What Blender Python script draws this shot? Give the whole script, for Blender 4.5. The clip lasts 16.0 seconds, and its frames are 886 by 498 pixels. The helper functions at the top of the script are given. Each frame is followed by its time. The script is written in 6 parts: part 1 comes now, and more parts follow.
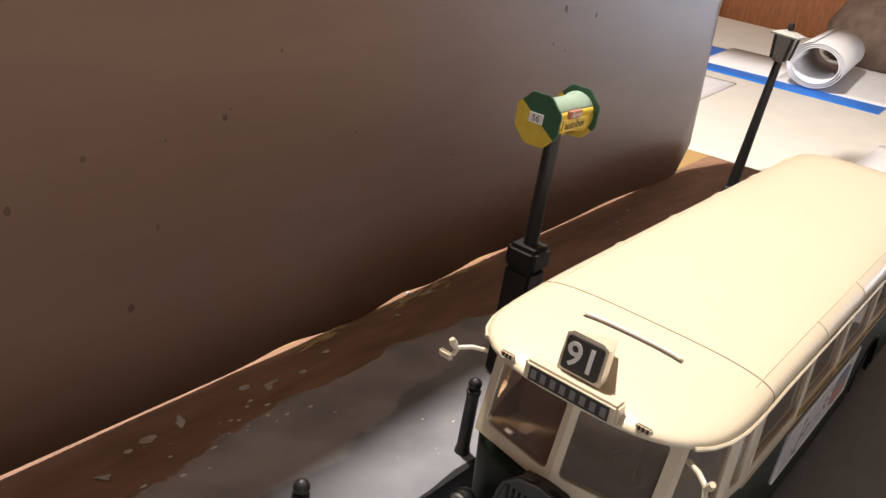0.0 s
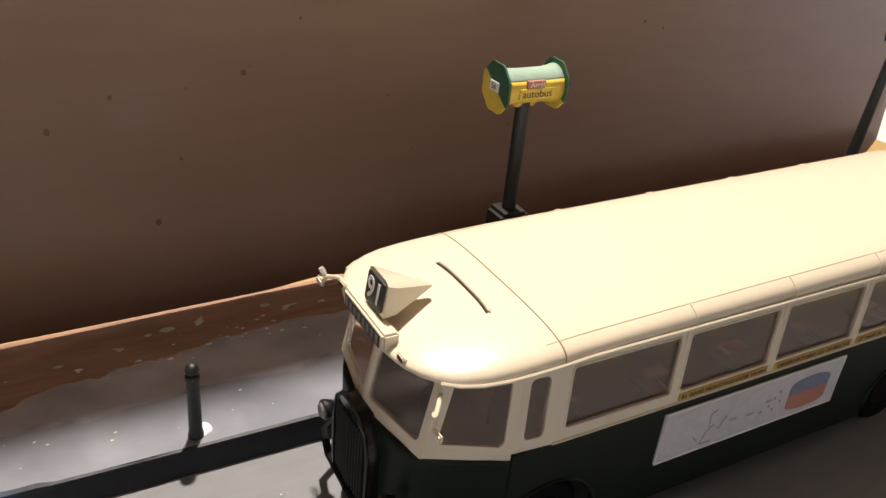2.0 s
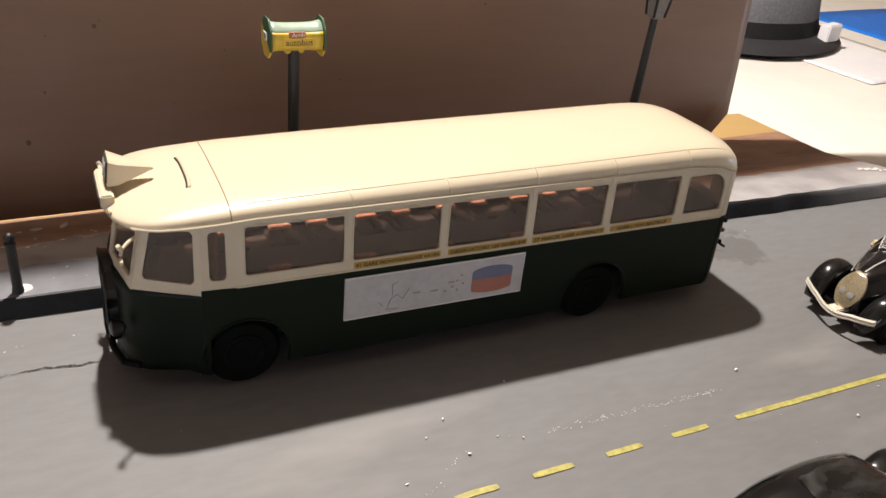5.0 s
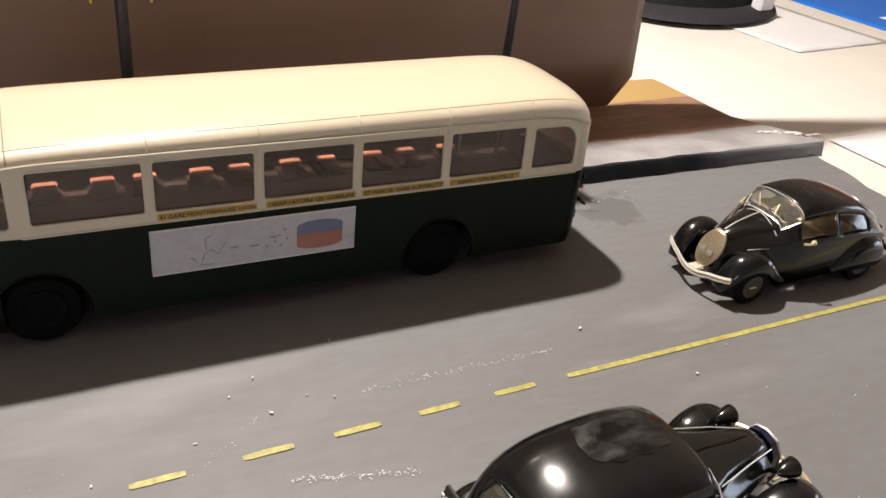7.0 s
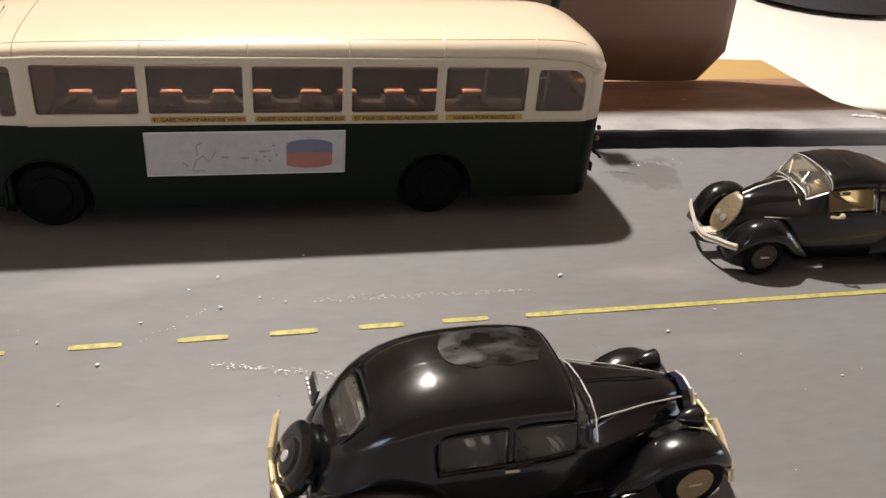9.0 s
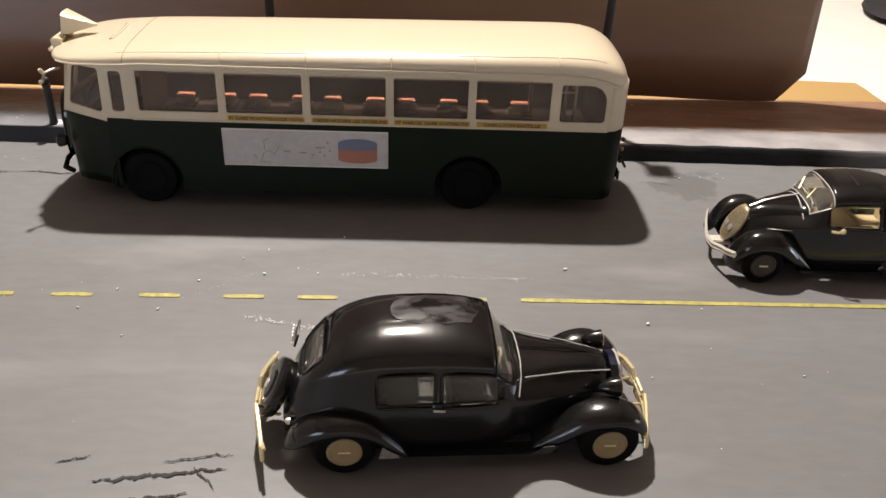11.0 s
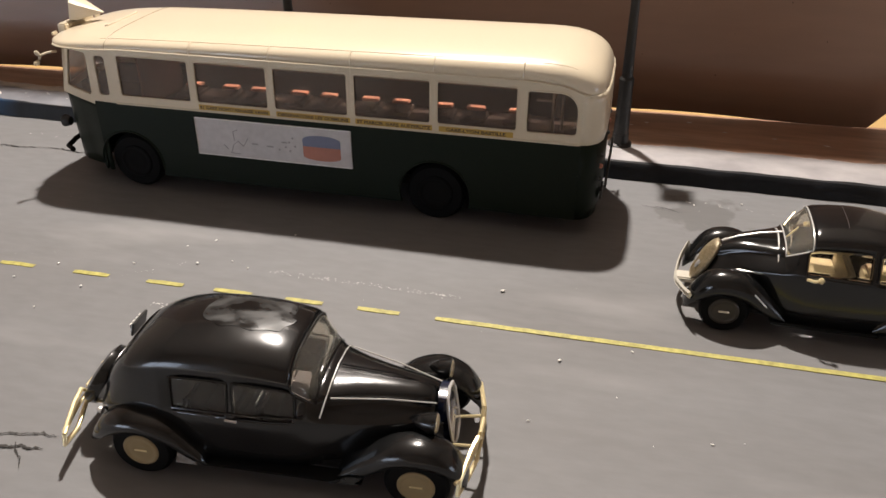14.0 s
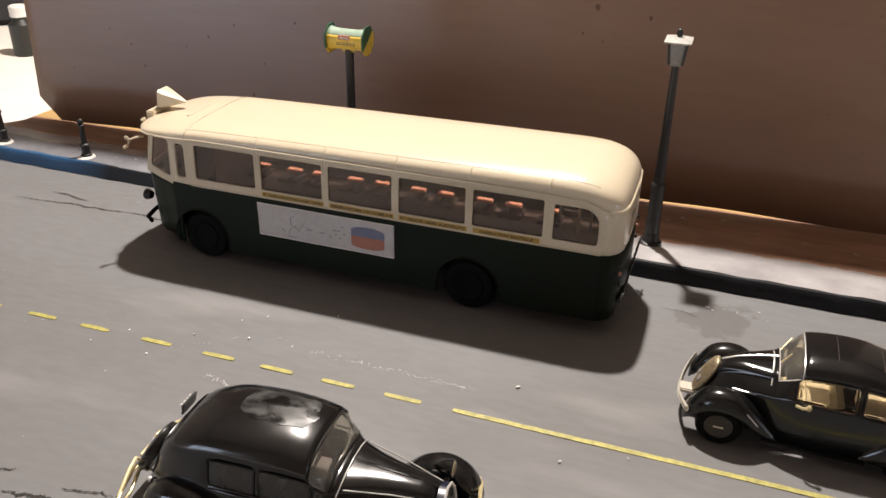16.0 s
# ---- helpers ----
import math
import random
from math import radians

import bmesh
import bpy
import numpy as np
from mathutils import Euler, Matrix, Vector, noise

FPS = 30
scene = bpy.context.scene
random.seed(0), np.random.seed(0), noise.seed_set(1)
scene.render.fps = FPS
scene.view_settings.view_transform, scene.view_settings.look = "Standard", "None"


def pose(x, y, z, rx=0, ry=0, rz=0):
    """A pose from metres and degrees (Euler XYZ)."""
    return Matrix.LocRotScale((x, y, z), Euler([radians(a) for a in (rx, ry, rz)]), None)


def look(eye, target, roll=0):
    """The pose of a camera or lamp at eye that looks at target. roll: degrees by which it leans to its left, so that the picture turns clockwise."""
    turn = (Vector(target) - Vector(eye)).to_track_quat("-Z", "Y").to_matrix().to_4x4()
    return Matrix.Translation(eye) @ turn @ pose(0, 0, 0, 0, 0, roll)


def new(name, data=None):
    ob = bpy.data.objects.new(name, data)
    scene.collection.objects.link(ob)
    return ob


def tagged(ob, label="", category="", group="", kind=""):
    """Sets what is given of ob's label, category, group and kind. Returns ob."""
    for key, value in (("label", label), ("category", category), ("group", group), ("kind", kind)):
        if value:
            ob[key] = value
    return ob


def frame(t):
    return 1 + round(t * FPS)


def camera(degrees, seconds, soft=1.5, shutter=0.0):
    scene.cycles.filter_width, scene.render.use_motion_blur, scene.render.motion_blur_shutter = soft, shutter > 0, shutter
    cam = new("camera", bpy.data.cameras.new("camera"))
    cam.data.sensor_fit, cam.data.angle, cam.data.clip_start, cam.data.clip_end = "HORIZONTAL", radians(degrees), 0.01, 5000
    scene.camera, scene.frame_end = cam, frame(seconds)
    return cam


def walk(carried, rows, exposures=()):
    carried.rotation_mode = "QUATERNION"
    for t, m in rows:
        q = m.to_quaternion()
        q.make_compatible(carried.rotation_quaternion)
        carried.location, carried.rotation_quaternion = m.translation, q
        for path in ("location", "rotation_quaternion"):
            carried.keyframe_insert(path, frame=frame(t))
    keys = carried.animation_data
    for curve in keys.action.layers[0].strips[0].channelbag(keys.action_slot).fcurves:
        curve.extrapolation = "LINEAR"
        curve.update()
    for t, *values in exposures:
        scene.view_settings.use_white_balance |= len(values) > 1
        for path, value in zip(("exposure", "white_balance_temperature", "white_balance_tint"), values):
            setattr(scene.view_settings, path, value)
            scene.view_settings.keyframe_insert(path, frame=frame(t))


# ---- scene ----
cam = camera(55.9, 16.0)
PATH = [
    (0, (0.006, -0.001, 0.137), (1.486, 1.06, -0.69), 9.5),
    (0.5, (0.016, -0.02, 0.142), (1.394, 1.184, -0.666), 7.9),
    (1, (0.031, -0.031, 0.147), (1.268, 1.286, -0.708), 8.1),
    (1.5, (0.049, -0.049, 0.152), (1.112, 1.378, -0.762), 7.9),
    (2, (0.062, -0.075, 0.15), (0.981, 1.424, -0.803), 5.9),
    (2.5, (0.069, -0.088, 0.15), (0.932, 1.44, -0.809), 5.9),
    (3, (0.077, -0.103, 0.145), (0.903, 1.446, -0.814), 6.4),
    (3.5, (0.081, -0.114, 0.142), (0.837, 1.46, -0.833), 6.0),
    (4, (0.096, -0.138, 0.145), (0.807, 1.456, -0.831), 5.2),
    (4.5, (0.109, -0.166, 0.159), (0.845, 1.414, -0.821), 4.9),
    (5, (0.113, -0.176, 0.162), (0.922, 1.381, -0.798), 5.9),
    (5.2, (0.117, -0.177, 0.159), (1.0, 1.349, -0.79), 6.1),
    (7.5, (0.175, -0.2, 0.151), (0.963, 1.341, -0.851), 6.2),
    (8, (0.189, -0.208, 0.148), (0.891, 1.374, -0.854), 6.2),
    (8.5, (0.202, -0.213, 0.147), (0.777, 1.407, -0.876), 5.9),
    (9, (0.216, -0.224, 0.14), (0.664, 1.434, -0.885), 5.3),
    (11.5, (0.271, -0.268, 0.156), (0.257, 1.458, -0.853), 1.5),
    (12, (0.288, -0.261, 0.156), (0.188, 1.473, -0.835), 0.6),
    (12.5, (0.307, -0.259, 0.149), (0.119, 1.474, -0.831), 0.3),
    (13, (0.324, -0.257, 0.144), (0.036, 1.455, -0.849), 0.1),
    (13.5, (0.332, -0.248, 0.142), (-0.002, 1.45, -0.86), 0.3),
    (14, (0.345, -0.241, 0.147), (-0.059, 1.441, -0.857), 0.0),
    (14.5, (0.353, -0.238, 0.147), (-0.171, 1.4, -0.874), -1.5),
    (15, (0.361, -0.237, 0.155), (-0.227, 1.397, -0.837), -1.8),
    (15.5, (0.366, -0.241, 0.17), (-0.243, 1.398, -0.801), -1.7),
    (16, (0.363, -0.249, 0.181), (-0.217, 1.417, -0.761), 0.9),
]
walk(cam, [(t, look(eye, target, roll)) for t, eye, target, roll in PATH])

# ---- light ----
world = bpy.data.worlds.new("room_air")
scene.world = world
world.use_nodes = True
world.node_tree.nodes["Background"].inputs[0].default_value = (0.75, 0.72, 0.75, 1)
world.node_tree.nodes["Background"].inputs[1].default_value = 0.02
bulb = bpy.data.lights.new("desk_lamp_bulb", "POINT")
bulb.energy, bulb.shadow_soft_size, bulb.color = 41.0, 0.014, (1.0, 0.905, 0.82)
new("desk_lamp_bulb", bulb).location = (0.200, 0.268, 0.670)
scene.view_settings.exposure = 0.0

# ---- materials ----


def material(name, color, rough=0.5, metal=0.0, spec=0.5, grain=0.0, scale=300.0, stain=None, stain_scale=25.0, stain_amount=0.5,
             bump=0.0, stretch=(1, 1, 1), coat=0.0, coat_rough=0.08, coat_ior=1.5, wear_rough=0.0):
    """A painted or raw surface: fine grain and broad stains over the base colour, with a little relief."""
    m = bpy.data.materials.new(name)
    m.use_nodes = True
    nt = m.node_tree
    b = nt.nodes["Principled BSDF"]
    b.inputs["Base Color"].default_value = (*color, 1)
    b.inputs["Roughness"].default_value = rough
    b.inputs["Metallic"].default_value = metal
    b.inputs["Specular IOR Level"].default_value = spec
    b.inputs["Coat Weight"].default_value = coat
    b.inputs["Coat Roughness"].default_value = coat_rough
    b.inputs["Coat IOR"].default_value = coat_ior
    co = nt.nodes.new("ShaderNodeTexCoord")
    mp = nt.nodes.new("ShaderNodeMapping")
    mp.inputs["Scale"].default_value = stretch
    nt.links.new(co.outputs["Object"], mp.inputs["Vector"])
    fine = nt.nodes.new("ShaderNodeTexNoise")
    fine.inputs["Scale"].default_value, fine.inputs["Detail"].default_value = scale, 6
    nt.links.new(mp.outputs[0], fine.inputs["Vector"])
    broad = nt.nodes.new("ShaderNodeTexNoise")
    broad.inputs["Scale"].default_value, broad.inputs["Detail"].default_value = stain_scale, 5
    nt.links.new(mp.outputs[0], broad.inputs["Vector"])
    ramp = nt.nodes.new("ShaderNodeValToRGB")
    ramp.color_ramp.elements[0].position, ramp.color_ramp.elements[1].position = 0.42, 0.68
    nt.links.new(broad.outputs["Fac"], ramp.inputs["Fac"])
    mix1 = nt.nodes.new("ShaderNodeMix")
    mix1.data_type = "RGBA"
    mix1.inputs[6].default_value = (*color, 1)
    mix1.inputs[7].default_value = (*(stain or [c * 0.8 for c in color]), 1)
    amount = nt.nodes.new("ShaderNodeMath")
    amount.operation = "MULTIPLY"
    amount.inputs[1].default_value = stain_amount
    nt.links.new(ramp.outputs["Color"], amount.inputs[0])
    nt.links.new(amount.outputs[0], mix1.inputs[0])
    mix2 = nt.nodes.new("ShaderNodeMix")
    mix2.data_type, mix2.blend_type = "RGBA", "MULTIPLY"
    mix2.inputs[0].default_value = grain
    nt.links.new(mix1.outputs[2], mix2.inputs[6])
    grey = nt.nodes.new("ShaderNodeMapRange")
    grey.inputs["From Min"].default_value, grey.inputs["From Max"].default_value = 0.3, 0.7
    grey.inputs["To Min"].default_value, grey.inputs["To Max"].default_value = 0.35, 1.35
    nt.links.new(fine.outputs["Fac"], grey.inputs["Value"])
    nt.links.new(grey.outputs[0], mix2.inputs[7])
    nt.links.new(mix2.outputs[2], b.inputs["Base Color"])
    if wear_rough:
        wr = nt.nodes.new("ShaderNodeMapRange")
        wr.inputs["From Min"].default_value, wr.inputs["From Max"].default_value = 0.35, 0.65
        wr.inputs["To Min"].default_value, wr.inputs["To Max"].default_value = max(0.03, rough - wear_rough), rough + wear_rough
        nt.links.new(broad.outputs["Fac"], wr.inputs["Value"])
        nt.links.new(wr.outputs[0], b.inputs["Roughness"])
    if bump:
        bp = nt.nodes.new("ShaderNodeBump")
        bp.inputs["Strength"].default_value, bp.inputs["Distance"].default_value = bump, 0.0006
        nt.links.new(fine.outputs["Fac"], bp.inputs["Height"])
        nt.links.new(bp.outputs[0], b.inputs["Normal"])
    return m


def glass(name, color, rough=0.03, ior=1.25, clear=1.0):
    m = bpy.data.materials.new(name)
    m.use_nodes = True
    b = m.node_tree.nodes["Principled BSDF"]
    b.inputs["Base Color"].default_value = (*color, 1)
    b.inputs["Transmission Weight"].default_value = clear
    b.inputs["Roughness"].default_value, b.inputs["IOR"].default_value = rough, ior
    return m


CREAM = material("cream_plastic", (0.615, 0.535, 0.40), 0.28, grain=0.03, scale=900, stain=(0.585, 0.505, 0.37), stain_amount=0.4, coat=0.4)
JOINT = material("shadowed_joint", (0.30, 0.24, 0.155), 0.5)
CREAMDARK = material("shaded_cream_joint", (0.62, 0.52, 0.36), 0.5)
GREEN = material("dark_green_plastic", (0.0062, 0.0110, 0.0060), 0.46, spec=0.16, grain=0.15, scale=900, stain=(0.0032, 0.008, 0.004), stain_scale=40)
BLACK = material("black_lacquer", (0.0058, 0.0062, 0.0066), 0.20, spec=0.40, grain=0.1, scale=700, stain=(0.009, 0.009, 0.009), stain_scale=60,
                 stain_amount=0.5, coat=0.35, coat_rough=0.05, wear_rough=0.06)
SMEAR = material("scuffed_black_lacquer", (0.006, 0.006, 0.006), 0.34, grain=0.6, scale=520, stain=(0.030, 0.030, 0.029), stain_scale=130,
                 stain_amount=0.5, stretch=(1.0, 1.5, 1), wear_rough=0.2)
RUBBER = material("black_rubber", (0.003, 0.003, 0.003), 0.65, spec=0.12, grain=0.3, scale=900)
IRON = material("black_painted_iron", (0.009, 0.009, 0.009), 0.5, grain=0.5, scale=600, stain=(0.022, 0.022, 0.022), stain_scale=120, bump=0.4)
RIM = material("cream_wheel_paint", (0.30, 0.222, 0.11), 0.45, grain=0.1)
CHROME = material("worn_chrome", (0.80, 0.79, 0.76), 0.25, 0.5, grain=0.1)
BRASS = material("cream_gilt_metal", (0.85, 0.72, 0.42), 0.32, 0.5, grain=0.15, scale=800)
IVORY = material("ivory_chrome", (0.82, 0.78, 0.68), 0.25, 0.35, grain=0.1)
RIMDARK = material("brown_grey_rim", (0.035, 0.028, 0.02), 0.4, grain=0.2)
GRILLE = material("pale_gold_grille", (0.52, 0.44, 0.30), 0.35, 0.5, grain=0.5, scale=1400)
NAVY = material("navy_enamel", (0.006, 0.010, 0.030), 0.2, coat=0.6)
SEAT = material("salmon_seat", (0.64, 0.31, 0.22), 0.5, grain=0.2)
SEATBACK = material("dark_brown_seat", (0.035, 0.020, 0.016), 0.6, grain=0.3)
CABIN = material("brown_interior", (0.25, 0.13, 0.09), 0.6, grain=0.2)
TAN = material("cream_upholstery", (0.44, 0.36, 0.22), 0.6, grain=0.2)
WHITE = material("white_print", (0.52, 0.50, 0.50), 0.4, grain=0.12, scale=500, stain=(0.42, 0.40, 0.40), stain_scale=110)
INK = material("grey_ink", (0.29, 0.28, 0.28), 0.5)
RED = material("red_print", (0.42, 0.17, 0.12), 0.45, grain=0.1, scale=500)
BLUE = material("blue_print", (0.16, 0.18, 0.27), 0.45, grain=0.1, scale=500)
OCHRE = material("yellow_strip", (0.50, 0.32, 0.06), 0.45, grain=0.2, scale=700)
LETTER = material("dark_letters", (0.05, 0.03, 0.015), 0.5)
PALE = material("pale_letters", (0.72, 0.71, 0.68), 0.5)
SIGNBLACK = material("sign_black", (0.02, 0.02, 0.018), 0.4)
SIGNYEL = material("yellow_paper", (0.66, 0.47, 0.06), 0.4, grain=0.2, scale=350, stain=(0.50, 0.35, 0.06), stain_scale=120)
SIGNGRN = material("green_paper", (0.03, 0.10, 0.05), 0.45, grain=0.2, scale=500)
SIGNPALE = material("pale_green_paper", (0.30, 0.40, 0.31), 0.4, grain=0.15, scale=500)
LINE = material("yellow_road_paint", (0.43, 0.39, 0.11), 0.5, grain=0.5, scale=420, stain=(0.34, 0.31, 0.12), stain_scale=90, bump=0.3)
CHIP = material("white_chips", (0.75, 0.73, 0.70), 0.4)
GLUE = material("dried_glue", (0.58, 0.56, 0.53), 0.25, grain=0.4, scale=400)
SOIL = material("dark_crack", (0.03, 0.027, 0.025), 0.8)
TABLE = material("white_table", (0.80, 0.77, 0.71), 0.5, grain=0.06, scale=40, stain=(0.70, 0.68, 0.64), stain_scale=6, stain_amount=0.6)
PAPER = material("white_paper", (0.82, 0.82, 0.84), 0.6, grain=0.05, scale=60, stain=(0.72, 0.73, 0.78), stain_scale=10)
BLUESHEET = material("blue_sheet", (0.012, 0.20, 0.80), 0.4, grain=0.1, scale=60)
CLOTH = material("dark_cloth", (0.02, 0.02, 0.024), 0.8, grain=0.5, scale=500, bump=0.5)
TABBY = material("brown_cloth", (0.16, 0.11, 0.085), 0.85, grain=0.5, scale=60, stain=(0.03, 0.03, 0.03), stain_scale=12, bump=0.5)
GREYCLOTH = material("grey_cloth", (0.10, 0.105, 0.12), 0.8, grain=0.4, scale=400, bump=0.5)
CUPBOARD = material("orange_brown_wood", (0.32, 0.12, 0.045), 0.45, grain=0.5, scale=60, stretch=(1, 8, 1))
PLASTER = material("beige_plaster", (0.47, 0.405, 0.345), 0.8, grain=0.1, scale=30)
PANEL = material("brown_hardboard", (0.268, 0.152, 0.094), 0.5, spec=0.3, grain=0.12, scale=120, stain=(0.228, 0.126, 0.078), stain_scale=7,
                 stain_amount=0.8, stretch=(0.25, 1, 1.6), wear_rough=0.06, bump=0.03, coat=0.7, coat_rough=0.36, coat_ior=1.65)
SPOT = material("dark_knot", (0.150, 0.085, 0.053), 0.6, grain=0.5, scale=500)
EDGEWOOD = material("pale_wood_edge", (0.50, 0.36, 0.16), 0.6, grain=0.6, scale=120, stretch=(1, 9, 9))
PANE = glass("smoky_window", (0.72, 0.58, 0.48), 0.06, 1.35, 0.92)
CLEAR = glass("yellowed_window", (0.88, 0.84, 0.75), 0.06, 1.35)
SMOKED = glass("smoked_window", (0.66, 0.64, 0.58), 0.04, 1.3, 0.96)
LANTERNCAP = material("weathered_white_cap", (0.42, 0.41, 0.38), 0.5, grain=0.4, scale=500, stain=(0.25, 0.24, 0.22), stain_scale=200)
DIM = material("faded_letters", (0.19, 0.185, 0.175), 0.5)
HAZE = glass("hazy_windscreen", (0.90, 0.87, 0.80), 0.05, 1.3, 0.97)
DAYLIGHT = bpy.data.materials.new("daylight_outside")
DAYLIGHT.use_nodes = True
DAYLIGHT.node_tree.nodes["Principled BSDF"].inputs["Emission Color"].default_value = (0.72, 0.82, 1.0, 1)
DAYLIGHT.node_tree.nodes["Principled BSDF"].inputs["Emission Strength"].default_value = 6.6
DAYLIGHT.node_tree.nodes["Principled BSDF"].inputs["Base Color"].default_value = (0, 0, 0, 1)
GLARE = DAYLIGHT.copy()
GLARE.name = "bright_daylight_outside"
GLARE.node_tree.nodes["Principled BSDF"].inputs["Emission Strength"].default_value = 5.0
FROST = material("pale_lantern_glass", (0.24, 0.23, 0.22), 0.25, grain=0.3, scale=700)


def asphalt():
    m = material("grey_road_paint", (0.182, 0.184, 0.190), 0.55, spec=0.35, grain=0.12, scale=240, stain=(0.150, 0.148, 0.149), stain_scale=9,
                 stain_amount=0.8, stretch=(0.45, 1.3, 1), wear_rough=0.1, bump=0.10)
    nt = m.node_tree
    b = nt.nodes["Principled BSDF"]
    last = b.inputs["Base Color"].links[0].from_socket
    co = nt.nodes.new("ShaderNodeTexCoord")
    mp = nt.nodes.new("ShaderNodeMapping")
    mp.inputs["Scale"].default_value = (8, 34, 1)
    n = nt.nodes.new("ShaderNodeTexNoise")
    n.inputs["Scale"].default_value, n.inputs["Detail"].default_value = 1.0, 3
    nt.links.new(co.outputs["Object"], mp.inputs[0])
    nt.links.new(mp.outputs[0], n.inputs["Vector"])
    r = nt.nodes.new("ShaderNodeMapRange")
    r.inputs["From Min"].default_value, r.inputs["From Max"].default_value = 0.58, 0.75
    nt.links.new(n.outputs["Fac"], r.inputs["Value"])
    half = nt.nodes.new("ShaderNodeMath")
    half.operation = "MULTIPLY"
    half.inputs[1].default_value = 0.35
    nt.links.new(r.outputs[0], half.inputs[0])
    mx = nt.nodes.new("ShaderNodeMix")
    mx.data_type = "RGBA"
    mx.inputs[7].default_value = (0.33, 0.325, 0.325, 1)
    nt.links.new(half.outputs[0], mx.inputs[0])
    nt.links.new(last, mx.inputs[6])
    # a darker stain of uneven outline beside the kerb
    off = nt.nodes.new("ShaderNodeMapping")
    off.inputs["Location"].default_value, off.inputs["Scale"].default_value = (-23.2, -3.8, 0), (62, 70, 0)
    nt.links.new(co.outputs["Object"], off.inputs[0])
    wob = nt.nodes.new("ShaderNodeTexNoise")
    wob.inputs["Scale"].default_value, wob.inputs["Detail"].default_value = 1.6, 4
    nt.links.new(off.outputs[0], wob.inputs["Vector"])
    far = nt.nodes.new("ShaderNodeVectorMath")
    far.operation = "LENGTH"
    nt.links.new(off.outputs[0], far.inputs[0])
    rim = nt.nodes.new("ShaderNodeMath")
    rim.operation, rim.inputs[1].default_value = "MULTIPLY_ADD", 2.2
    nt.links.new(wob.outputs["Fac"], rim.inputs[0])
    nt.links.new(far.outputs["Value"], rim.inputs[2])
    inside = nt.nodes.new("ShaderNodeMapRange")
    inside.inputs["From Min"].default_value, inside.inputs["From Max"].default_value = 2.05, 1.85
    inside.inputs["To Max"].default_value = 0.55
    nt.links.new(rim.outputs[0], inside.inputs["Value"])
    stained = nt.nodes.new("ShaderNodeMix")
    stained.data_type = "RGBA"
    stained.inputs[7].default_value = (0.095, 0.093, 0.091, 1)
    nt.links.new(inside.outputs[0], stained.inputs[0])
    nt.links.new(mx.outputs[2], stained.inputs[6])
    nt.links.new(stained.outputs[2], b.inputs["Base Color"])
    return m


